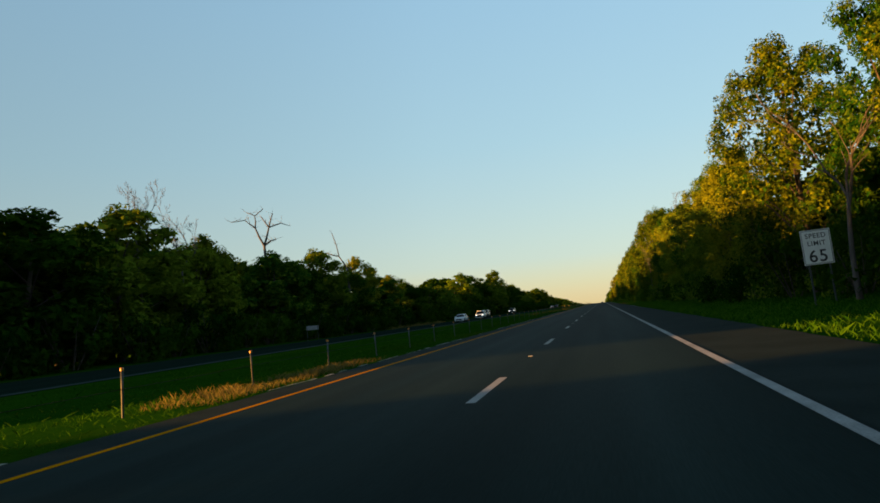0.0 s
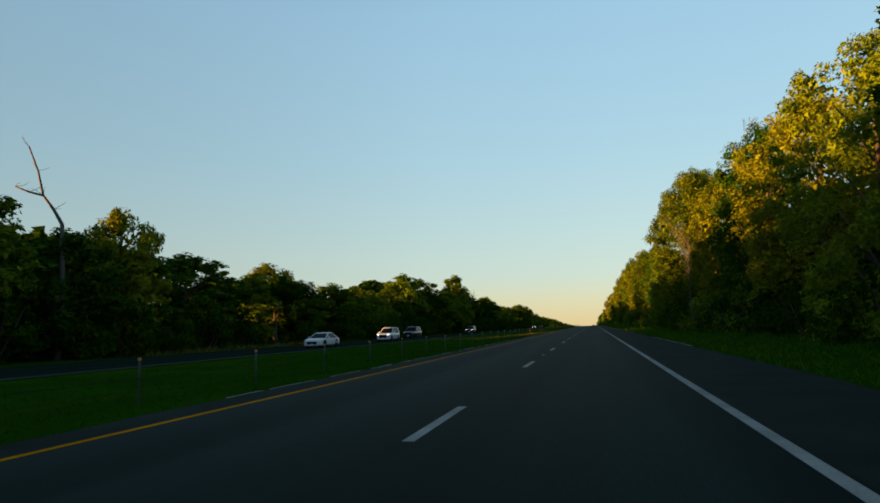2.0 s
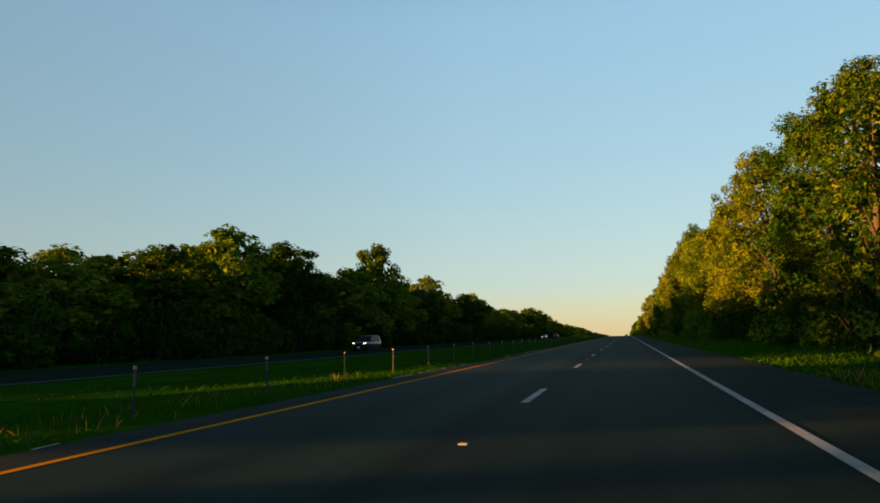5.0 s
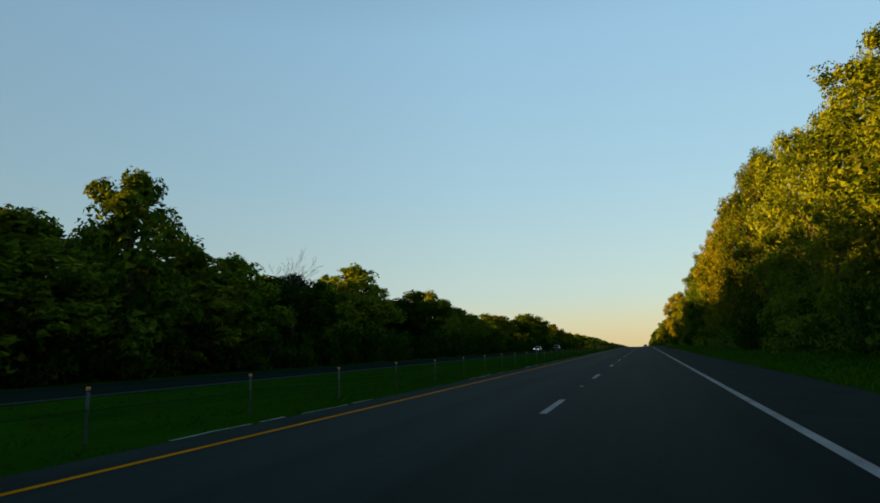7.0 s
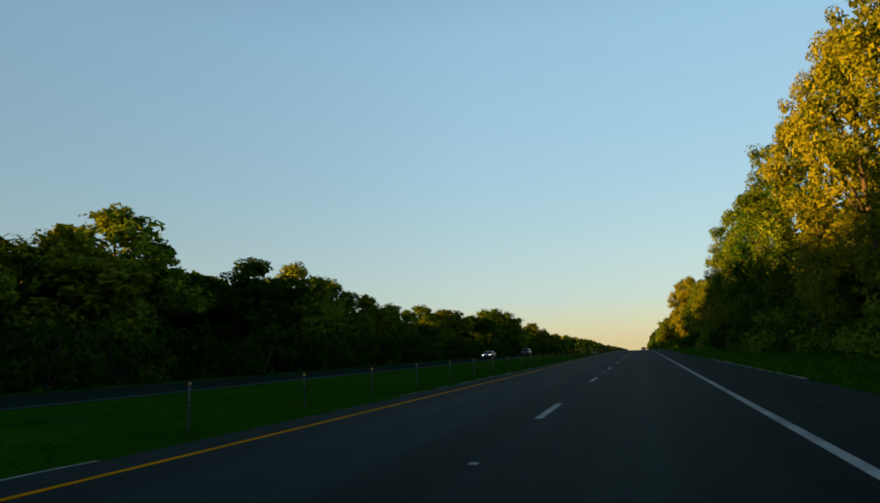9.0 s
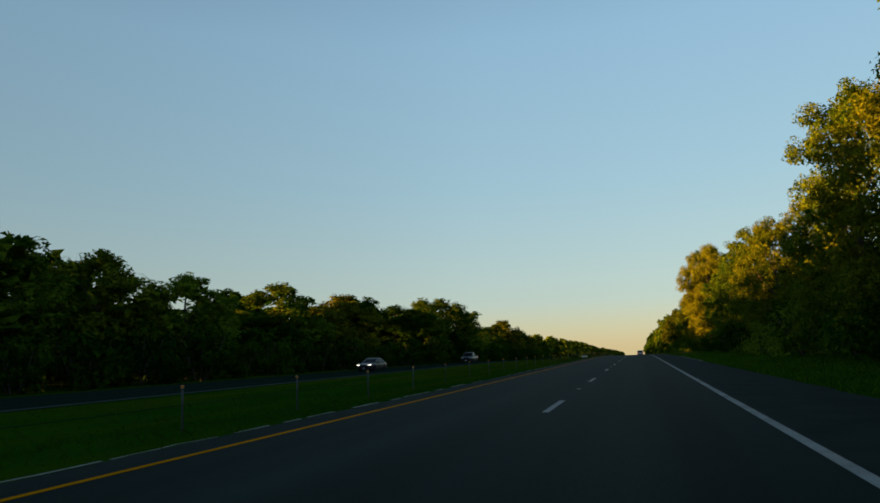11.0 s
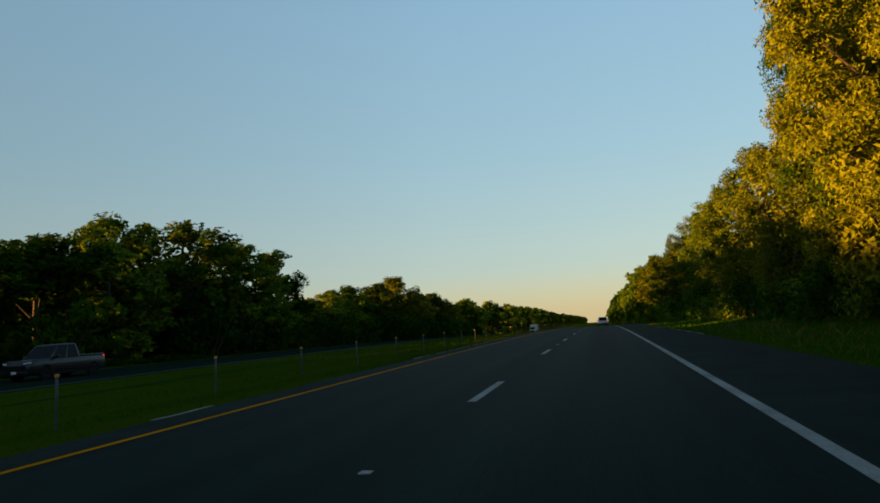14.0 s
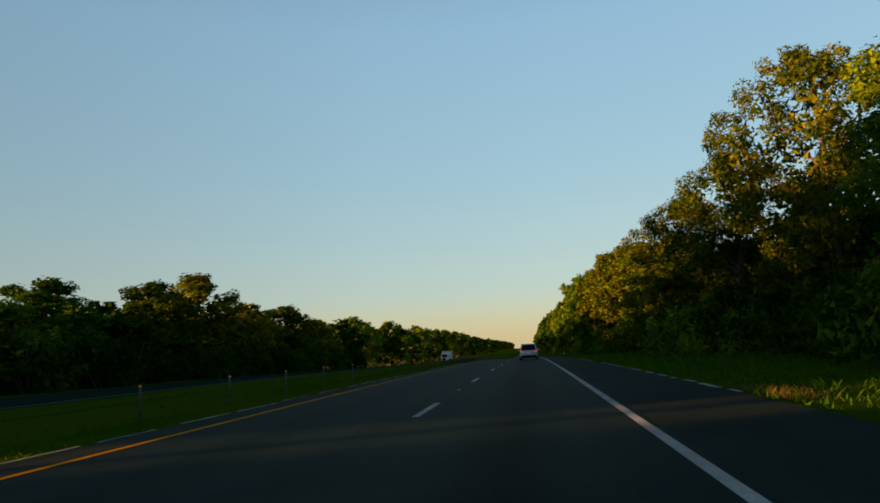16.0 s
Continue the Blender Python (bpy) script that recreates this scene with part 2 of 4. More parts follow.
# ---------------------------------------------------------------- ground and roads
xs = [-2600, -900, -400, -200, -120, -80, -60, -48, -42, -37, -33, -27, -21.4, -20.2, -18, -15, -13, -11, -9, -7, -5.6, -4.9, 0, 6.4, 7.2, 8, 9.2, 10.5, 12, 14, 18, 25, 40, 80, 200, 400, 900, 2600]
ys = [-2600, -900, -300, -100] + [-40 + 5 * i for i in range(176)] + [900, 1050, 1300, 1800, 2600]
V = []
for y in ys:
    for x in xs:
        bump = 0.05 * noise.noise(Vector((x * 0.35, y * 0.2, 3))) if (-20 < x < -5.2 or 6.6 < x < 60 or -400 < x < -34) else 0
        V.append((x, y, land(x, y) + bump))
nx = len(xs)
F = [(j * nx + i, j * nx + i + 1, (j + 1) * nx + i + 1, (j + 1) * nx + i) for j in range(len(ys) - 1) for i in range(nx - 1)]
ground = tagged(new("ground", mesh("ground", V, F, EARTH, True)), "rough mown grass verge and median", "ground", kind="structure")

Y0, Y1 = -60.0, 840.0


def ragged(y, side):
    return 0.10 * noise.noise(Vector((side * 7.0, y * 0.45, 1.0))) + 0.05 * noise.noise(Vector((side * 7.0, y * 1.7, 5.0)))


road = tagged(new("road", strip("road", -3.97, 3.80, Y0, Y1, 0.0, ASPHALT)), "dark worn asphalt of two traffic lanes", "road", kind="structure")
part("shoulder", strip("shoulder", 3.80, 6.36, Y0, Y1, -0.004, SHOULDER, 1.0, lambda y, s: ragged(y, 1) if s else 0.0), road, "coarser asphalt shoulder with a ragged edge")
part("shoulder", strip("shoulder_inner", -4.74, -3.97, Y0, Y1, -0.004, SHOULDER, 1.0, lambda y, s: 0.0 if s else ragged(y, 0)), road, "narrow inner asphalt shoulder")
far_road = tagged(new("road_far", strip("road_far", -33.0, -21.4, Y0, Y1, -0.40, SHADED_ASPHALT)), "asphalt of the oncoming carriageway, coloured dark for the woods' shade", "road", kind="structure")
part("edge_line", strip("edge_line", 3.585, 3.735, Y0, Y1, 0.004, WHITE), road, "solid white edge line")
part("edge_line", strip("edge_line_yellow", -3.90, -3.78, Y0, Y1, 0.004, YELLOW), road, "solid yellow edge line")
part("edge_lip", strip("edge_lip", -22.35, -21.36, Y0, Y1, -0.392, WORN, 1.0, lambda y, s: 0.5 * ragged(y, 2 + s)), far_road, "worn grey shoulder of the asphalt")
PERIOD, DASH, FIRST = 12.192, 3.05, 8.73
for k in range(-3, 58):
    y = FIRST + PERIOD * k
    part("lane_dash", strip("lane_dash", -0.07, 0.07, y, y + DASH, 0.004, WHITE, 1.6), road)


def road_stud():
    bm = bmesh.new()
    box_bm(bm, (0.11, 0.10, 0.02), (0, 0, 0.008), 0.008)
    for v in bm.verts:
        if v.co.z > 0.012:
            v.co.y *= 0.55
            v.co.x *= 0.85
    return from_bm("road_stud", bm, WHITE)


stud = road_stud()
for k in range(-1, 28):
    y = FIRST + 1.525 + 6.1 + 24.384 * k
    part("road_stud", stud, road, m=pose(0, y, road_z(y)))

# ---------------------------------------------------------------- trees
rng = np.random.default_rng(5)


def leaf_cloud(name, centres, radii, per, size, mat, flat=0.95, seed=0, inner=0, inner_per=16, inner_size=0.38):
    """Many small pointed leaves gathered in clumps, as one mesh; the last clumps, deep in the crown, hold fewer and larger sprays."""
    r = np.random.default_rng(seed)
    k = len(centres) - inner
    counts = np.array([per] * k + [inner_per] * inner)
    C = np.repeat(np.asarray(centres, float), counts, axis=0)
    R = np.repeat(np.asarray(radii, float), counts)[:, None]
    scale = np.repeat(np.array([size] * k + [inner_size] * inner), counts)[:, None]
    n = len(C)
    d = r.normal(size=(n, 3))
    d /= np.linalg.norm(d, axis=1)[:, None]
    rad = r.uniform(0.35, 1.0, (n, 1)) ** 0.6
    P = C + d * rad * R * np.array([1, 1, flat])
    nor = d + r.normal(size=(n, 3)) * 0.5 + np.array([0, 0, 0.35])
    nor /= np.linalg.norm(nor, axis=1)[:, None]
    t = np.cross(nor, r.normal(size=(n, 3)))
    t /= np.linalg.norm(t, axis=1)[:, None]
    b = np.cross(nor, t)
    s = scale * r.uniform(0.6, 1.35, (n, 1))
    tip = P + t * s + nor * s * 0.2
    l, q = P - t * s * 0.9 + b * s * 0.55, P - t * s * 0.75 - b * s * 0.55
    V = np.stack([l, q, tip], 1).reshape(-1, 3)
    me = bpy.data.meshes.new(name)
    me.vertices.add(3 * n)
    me.vertices.foreach_set("co", V.astype(np.float32).ravel())
    me.loops.add(3 * n)
    me.loops.foreach_set("vertex_index", np.arange(3 * n, dtype=np.int32))
    me.polygons.add(n)
    me.polygons.foreach_set("loop_start", np.arange(0, 3 * n, 3, dtype=np.int32))
    me.update(calc_edges=True)
    me.validate()
    me.materials.append(mat)
    return me


def envelope(u, form):
    """Reach of the crown at the height u, from its foot to its top, as part of its radius."""
    if form == "round":
        return 0.72 + 0.28 * u / 0.45 if u < 0.45 else max(0.0, 1 - ((u - 0.45) / 0.57) ** 2) ** 0.5
    if form == "broad":
        return 0.62 + 0.38 * u / 0.62 if u < 0.62 else max(0.0, 1 - ((u - 0.62) / 0.40) ** 2) ** 0.5
    return 0.9 if u < 0.5 else 0.9 * max(0.0, 1 - ((u - 0.5) / 0.52) ** 2.4) ** 0.7


def tree(seed, form, lobes, per_lobe, per, size, mat, height=14.0, radius=4.5, base=1.2, puff=1.0, fill=0.25, density=0.5, label="leafy green roadside tree", open_side=None, bough=(0.27, 0.44)):
    """One tree with its foot at the origin: tapered trunk with limbs, and a crown of rounded boughs set with leaf clumps.
    open_side: the way in which an edge-of-wood crown grows towards the light; it is thin on its other side."""
    r = random.Random(seed)
    top = tagged(new("tree"), label, "tree")
    lean = (r.uniform(-0.6, 0.6), r.uniform(-0.6, 0.6))
    centres, radii, boughs = [], [], []
    for i in range(lobes):
        u = ((i + r.uniform(0.2, 0.8)) / lobes) ** 0.9
        a = 2.4 * i + r.uniform(-0.5, 0.5)
        reach = envelope(u, form)
        size_l = radius * r.uniform(*bough) * (0.7 + 0.3 * reach)
        rad = max(0.0, radius * reach * r.uniform(0.88, 1.12) - size_l * 0.8)
        z = base + (height - base - size_l) * u
        boughs.append((Vector((math.cos(a) * rad + lean[0] * u, math.sin(a) * rad + lean[1] * u, z)), size_l))
    boughs.append((Vector((lean[0], lean[1], height - radius * 0.27)), radius * 0.27))
    for c, sl in boughs:
        out = Vector((c.x - lean[0] * 0.5, c.y - lean[1] * 0.5, 0.4 * radius)).normalized()
        for _ in range(per_lobe):
            d = (Vector((r.gauss(0, 1), r.gauss(0, 1), r.gauss(0, 1))).normalized() + out * 0.7).normalized()
            spot = c + d * sl * r.uniform(0.72, 0.95)
            if open_side and spot.x * open_side[0] + spot.y * open_side[1] < -0.3 * radius and r.random() < 0.5:
                continue
            centres.append(spot)
            radii.append(r.uniform(0.30, 0.62) * puff * radius / 4.5)
    outer = len(centres)
    for c, sl in boughs:
        centres.append(c * 0.94 + Vector((0, 0, 0.06 * c.z)))
        radii.append(sl * 0.66)
    for _ in range(lobes):
        u, a = r.random(), r.uniform(0, 6.283)
        k = radius * envelope(u, form) * 0.55 * r.random() ** 0.6
        centres.append(Vector((math.cos(a) * k, math.sin(a) * k, base + (height - base - 1.5) * u)))
        radii.append(r.uniform(0.8, 1.4) * puff * radius / 4.5)
    path = [(lean[0] * u * 0.8 + 0.12 * math.sin(5 * u + seed), lean[1] * u * 0.8 + 0.12 * math.cos(4 * u), height * 0.9 * u - 0.4 * (u == 0)) for u in (0, 0.12, 0.3, 0.5, 0.7, 0.88, 1.0)]
    limbs = [(path, [0.30, 0.22, 0.18, 0.14, 0.10, 0.05, 0.02], 8)]
    for c, sl in boughs[2::2]:
        u = max(0.12, (c.z - 2.0) / (height * 0.9) * 0.8)
        i = min(5, int(u * 6))
        s = Vector(path[i]).lerp(Vector(path[i + 1]), 0.5)
        if s.z < c.z:
            mid = s.lerp(c, 0.5) + Vector((0, 0, 0.35))
            limbs.append(([s, mid, c], [0.07, 0.045, 0.015], 5))
    part("trunk", tubes("trunk", limbs, BARK), top)
    part("crown", leaf_cloud("crown", centres, radii, per, size, mat, seed=seed, inner=len(centres) - outer, inner_per=max(14, int(per * density)), inner_size=fill), top)
    return top


def place(proto, x, y, h, r, base_h=14.0, base_r=4.5, sink=0.1, group="", label="", swing=3.14):
    ob = copy_thing(proto, Matrix.LocRotScale((x, y, land(x, y) - sink), Euler((0, 0, rng.uniform(-swing, swing))), (r / base_r, r / base_r, h / base_h)))
    return tagged(ob, label, group=group)


SUN_GAPS = (-5.0, 137.6, 145.0, 160.3, 164.6, 456.0, 474)  # where low sun reaches through the back rows


def in_gap(x, y, reach):
    return any(abs(y - 0.466 * (x + 44) - gap) < reach for gap in SUN_GAPS)


WOODS = {"verge": [], "beyond": []}


def back_row(side, proto, x, y, h, r, base_h=14.0, base_r=4.5):
    if side == "beyond" and x > -70 and in_gap(x, y, 0.5 + r):
        if h < 11 or x > -57:
            return
        proto, r = RAISED, r * 1.3     # tall ones let the sun in under their crowns alone
    WOODS[side].append((proto, Matrix.LocRotScale((x, y, land(x, y) - 0.1), Euler((0, 0, rng.uniform(0, 6.28))), (r / base_r, r / base_r, h / base_h))))


def join_woods(side, label):
    """The trees of the back rows, too many to tell apart, as one object."""
    co, loops, starts, mats, slots = [], [], [], [], []
    nv = nl = 0
    for proto, m in WOODS[side]:
        M = np.array(m)
        for ob in proto.children:
            if ob.name.startswith("trunk") and proto in DEEP:
                continue
            me = ob.data
            v = np.empty(3 * len(me.vertices), np.float32)
            me.vertices.foreach_get("co", v)
            li = np.empty(len(me.loops), np.int32)
            me.loops.foreach_get("vertex_index", li)
            st = np.empty(len(me.polygons), np.int32)
            me.polygons.foreach_get("loop_start", st)
            if me.materials[0] not in slots:
                slots.append(me.materials[0])
            co.append(v.reshape(-1, 3) @ M[:3, :3].T + M[:3, 3])
            loops.append(li + nv)
            starts.append(st + nl)
            mats.append(np.full(len(st), slots.index(me.materials[0]), np.int32))
            nv, nl = nv + len(me.vertices), nl + len(me.loops)
    co, loops, starts, mats = np.concatenate(co), np.concatenate(loops), np.concatenate(starts), np.concatenate(mats)
    me = bpy.data.meshes.new("woods")
    me.vertices.add(len(co))
    me.vertices.foreach_set("co", co.astype(np.float32).ravel())
    me.loops.add(len(loops))
    me.loops.foreach_set("vertex_index", loops.astype(np.int32))
    me.polygons.add(len(starts))
    me.polygons.foreach_set("loop_start", starts.astype(np.int32))
    for mat in slots:
        me.materials.append(mat)
    me.polygons.foreach_set("material_index", mats)
    me.update(calc_edges=True)
    return tagged(new("woods", me), label, "woods", kind="stuff")


SUN_RUSSET = "roadside tree with brownish-olive leaves tinted orange for low sun"
GOLD = "roadside tree with leaves toned gold for the low sun"
FINE_LEAVES = dict(lobes=34, per_lobe=8, per=84, size=0.096, fill=0.175, density=1.0, puff=1.06, bough=(0.20, 0.34), open_side=(-0.75, -0.66))
NEAR = [tree(11, "round", mat=LEAF, **FINE_LEAVES), tree(12, "column", mat=LEAF, **FINE_LEAVES), tree(13, "broad", mat=LEAF_D, base=1.5, **FINE_LEAVES),
        tree(14, "round", mat=LEAF_C, label=GOLD, **FINE_LEAVES), tree(15, "round", mat=LEAF_D, **FINE_LEAVES), tree(16, "column", mat=LEAF_C, label=GOLD, **FINE_LEAVES), tree(17, "round", mat=LEAF_E, label=SUN_RUSSET, **FINE_LEAVES), tree(18, "broad", mat=LEAF_E, label=SUN_RUSSET, **FINE_LEAVES)]
DENSE_LEAVES = dict(lobes=46, per_lobe=9, per=170, size=0.068, fill=0.12, density=1.6, puff=1.10, bough=(0.19, 0.31), open_side=(-0.75, -0.66))
TALL = [tree(19, "round", mat=LEAF_D, **DENSE_LEAVES), tree(20, "broad", mat=LEAF_C, label=GOLD, **DENSE_LEAVES)]  # the tallest, close to the road
FAR = [tree(31, "round", 13, 5, 14, 0.53, LEAF_SHADE, puff=1.5, fill=0.5), tree(32, "broad", 13, 5, 14, 0.53, LEAF_SHADE, puff=1.5, fill=0.5), tree(33, "round", 13, 5, 14, 0.53, LEAF, puff=1.5, fill=0.5), tree(34, "round", 13, 5, 14, 0.53, LEAF_D, puff=1.5, fill=0.5)]
MID = [tree(21, "round", 18, 8, 45, 0.195, LEAF_D, puff=1.32, fill=0.40, density=1.4), tree(22, "broad", 18, 8, 45, 0.195, LEAF_SHADE, puff=1.32, fill=0.40, density=1.4), tree(23, "round", 18, 8, 45, 0.195, LEAF, puff=1.32, fill=0.40, density=1.4), tree(24, "broad", 18, 8, 45, 0.195, LEAF_C, puff=1.32, fill=0.40, density=1.4, label=GOLD)]
MID_SUN_RUSSET = tree(26, "round", 18, 8, 45, 0.195, LEAF_E, puff=1.32, fill=0.40, density=1.4, label=SUN_RUSSET)
RAISED = tree(25, "broad", 18, 8, 45, 0.195, LEAF_SHADE, base=8.4, puff=1.32, fill=0.40, density=1.4)
DEEP = [tree(41, "broad", 9, 4, 13, 0.86, LEAF_SHADE, base=0.3, puff=1.9, fill=1.0), tree(42, "round", 9, 4, 13, 0.86, LEAF_SHADE, base=0.3, puff=1.9, fill=1.0)]

# verge side: metres along the road, height, crown radius, offset from the lane line
RIGHT_A = ((18, 12.0, 4.0, 16.3), (27, 13.0, 4.0, 16.3), (36, 15.0, 4.0, 16.3), (43, 15.4, 4.8, 14.1), (57, 12.0, 4.4, 14.3), (66, 11.2, 4.8, 14.0), (74, 14.1, 4.2, 14.8), (84, 12.5, 4.4, 14.9), (93, 12.5, 3.9, 13.7), (105, 14.0, 5.0, 15.4), (114, 14.5, 4.3, 14.5), (126, 13.6, 4.8, 15.4), (138, 16.7, 5.4, 14.0), (149.5, 19.5, 5.7, 15.4), (161, 10.0, 4.0, 14.0), (169, 10.8, 4.2, 14.3))
RIGHT_B = ((179, 12.6, 4.5, 15.0), (192, 14.1, 4.8, 13.9), (203, 15.7, 4.8, 14.6), (218, 16.5, 5.3, 14.5), (232, 15.4, 4.5, 15.1), (248, 14.0, 5.3, 14.5), (258, 16.6, 4.2, 15.1), (268, 16.7, 4.7, 14.9), (277, 17.8, 4.7, 15.2), (290, 19.6, 5.1, 14.7), (299, 22.4, 3.8, 16.0), (308, 19.0, 5.0, 15.0), (319, 18.4, 4.7, 14.6), (329, 16.1, 4.9, 14.3), (340, 15.1, 4.7, 13.9), (352, 16.3, 5.0, 14.3), (361, 17.5, 4.0, 14.4))
RIGHT_C = ((370, 13.0, 4.4, 14.3), (380, 15.6, 4.3, 14.3), (390, 12.1, 4.1, 16.1), (403, 12.0, 3.9, 14.5), (410, 12.5, 3.9, 14.4), (421, 12.5, 3.7, 13.9), (431, 10.4, 4.4, 14.5), (440, 12.2, 4.0, 15.3), (452, 16.9, 4.9, 13.2), (458, 17.6, 3.9, 13.9), (470, 11.8, 4.1, 14.9), (480, 12.8, 4.8, 15.2), (488, 11.4, 4.4, 14.6), (501, 12.4, 4.7, 14.7), (514, 13.2, 4.3, 15.4), (525, 11.6, 4.7, 14.7), (533, 10.6, 4.5, 14.3))
RIGHT_D = ((542, 9.6, 4.9, 13.7), (555, 10.9, 4.6, 13.5), (571, 13.4, 5.0, 13.7), (586, 13.9, 5.2, 14.3), (602, 17.0, 4.4, 15.1), (620, 15.9, 4.7, 14.3), (640, 17.4, 5.4, 14.0), (660, 17.7, 5.0, 14.7), (682, 16.7, 5.0, 14.5), (705, 18.4, 5.2, 14.7), (730, 18.4, 5.2, 14.5), (760, 18.4, 5.2, 14.5), (790, 20.0, 5.0, 14.5))
for i, (y, h, r, x) in enumerate(RIGHT_A + RIGHT_B + RIGHT_C + RIGHT_D):
    if 507 < y < 540:
        proto = NEAR[6 + i % 2]
    elif y in (149.5, 452, 458):
        proto = TALL[y > 200]
    elif y < 545:
        proto = NEAR[(i * 5 + i // 4) % 6]
    else:
        proto = MID_SUN_RUSSET if y < 610 else MID[(i * 5 + i // 3) % 4]
    place(proto, x + 0.8 * (y > 570), y, h, r, group="trees along the verge", swing=0.55 if y < 545 else 3.14)
    back_row("verge", FAR[i % 4], x + 8 + rng.uniform(-1, 1.5), y + 4 + rng.uniform(-2, 2), h * rng.uniform(0.8, 0.95), r * 1.1)


LEFT_A = ((8, 12.0, 5.0, -43.0), (20, 12.0, 5.0, -43.0), (32, 13.0, 5.0, -43.0), (45, 13.5, 5.3, -43.9), (56, 15.4, 5.4, -43.9), (69, 12.4, 3.8, -43.8), (74, 14.2, 3.5, -45.4), (87, 12.8, 4.4, -43.6), (93, 11.7, 4.5, -44.5), (101, 14.3, 4.5, -43.5), (110, 11.0, 4.2, -41.9), (119, 14.1, 3.5, -42.3), (131, 10.9, 4.9, -43.9), (139, 8.9, 4.1, -45.1), (148, 9.6, 4.2, -45.9), (157, 10.2, 4.9, -45.1), (165, 13.1, 4.6, -51.2), (175, 10.0, 5.1, -43.5), (183, 8.6, 4.5, -45.0), (193, 10.4, 4.5, -45.0))
LEFT_B = ((203, 10.2, 4.8, -45.1), (215, 11.6, 5.3, -45.0), (227, 15.4, 5.0, -44.5), (239, 14.8, 5.5, -43.9), (252, 12.4, 5.5, -40.5), (262, 17.5, 4.4, -39.3), (271, 13.5, 5.1, -41.4), (282, 12.9, 4.7, -42.2), (293, 11.7, 4.7, -41.5), (299, 11.5, 4.6, -44.0), (311, 12.9, 5.0, -46.9), (326, 14.1, 5.5, -48.3), (336, 18.2, 6.4, -51.1), (350, 14.0, 5.9, -44.4), (363, 14.9, 4.9, -44.5), (375, 13.6, 4.7, -45.1), (386, 11.9, 4.3, -44.2), (398, 11.0, 4.5, -44.4), (412, 7.1, 4.5, -44.6))
LEFT_C = ((419, 12.0, 5.3, -44.9), (431, 10.0, 5.2, -46.0), (442, 12.5, 5.5, -46.7), (450, 12.7, 5.1, -48.3), (462.8, 11.6, 5.8, -44.5), (473, 11.5, 4.6, -45.1), (481, 14.6, 5.1, -44.0), (492, 15.3, 6.1, -44.1), (502, 14.0, 6.1, -43.4), (512, 12.5, 4.4, -43.6), (535, 9.0, 5.2, -44.4), (545, 10.9, 4.9, -45.4), (564, 12.9, 4.5, -45.2), (575, 15.0, 5.9, -45.1), (592, 12.1, 5.0, -45.5), (607, 12.2, 5.0, -50.0), (611, 13.2, 5.6, -45.1), (625, 11.2, 5.0, -44.4))
for i, (y, h, r, x) in enumerate(LEFT_A + LEFT_B + LEFT_C):
    place(RAISED if in_gap(x, y, 0.5 + 0.7 * r) else MID_SUN_RUSSET if y > 555 or 425 < y < 452 else MID[(i * 3 + i // 5) % 4], x, y, h, r * 1.3, group="trees beyond the far carriageway")
    back_row("beyond", FAR[i % 4], x - 9 + rng.uniform(-1.5, 1.5), y + 4 + rng.uniform(-2, 2), h * rng.uniform(0.6, 0.74), r * 1.5)
y, i = 642, 0
while y < 1010:
    tip = 8.6 - 0.010 * (y - 640) + rng.uniform(-1.6, 1.6)
    back_row("beyond", FAR[i % 4], -45 + rng.uniform(-2, 2), y, tip - land(-45, y), 6.5)
    back_row("beyond", FAR[(i + 1) % 4], -57 + rng.uniform(-2, 2), y + 5, tip - land(-57, y), 6.5)
    y, i = y + 11, i + 1
while y < 2400:
    tip = 4.9 - 0.012 * (y - 1010) + rng.uniform(-1.5, 1.5)
    back_row("beyond", DEEP[i % 2], -48 + rng.uniform(-3, 3), y, tip - land(-45, y), 8)
    y, i = y + 18, i + 1
y = 815
while y < 1500:
    back_row("verge", DEEP[i % 2], 15 + rng.uniform(-1, 1), y, 13 - 0.012 * (y - 800) - land(15, y), 6)
    y, i = y + 14, i + 1
for y in range(-100, 6, 11):
    back_row("beyond", FAR[(y // 11) % 4], -44 + rng.uniform(-1.5, 1.5), y, 13 + rng.uniform(-1.5, 1.5), 6.5)
    back_row("verge", FAR[(y // 11 + 1) % 4], 15 + rng.uniform(-0.5, 1), y, 14 + rng.uniform(-1.5, 1.5), 5)
y, i = 2, 0
while y < 640:
    if not in_gap(-51, y, 2.0):
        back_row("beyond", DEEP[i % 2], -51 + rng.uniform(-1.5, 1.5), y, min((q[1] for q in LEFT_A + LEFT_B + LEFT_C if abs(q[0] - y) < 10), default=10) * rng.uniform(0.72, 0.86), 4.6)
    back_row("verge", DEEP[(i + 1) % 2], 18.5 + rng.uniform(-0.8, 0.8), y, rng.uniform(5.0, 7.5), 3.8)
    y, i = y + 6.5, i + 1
# unseen tree row added behind; heights along the road set where its shade falls
SHADE_Y = (-110, 1, 16, 34, 46, 69, 90, 98, 108, 125, 133, 138.5, 142, 150, 215, 235, 263, 289, 421, 431, 440, 449, 482, 640)
SHADE_H = (9, 9, 9, 12.8, 13.2, 14, 14.4, 13.2, 12.4, 12.3, 12, 11.4, 8.4, 7.8, 8.2, 11.5, 14.6, 12.0, 11.0, 10.6, 8.6, 7.0, 6.2, 9)
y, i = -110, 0
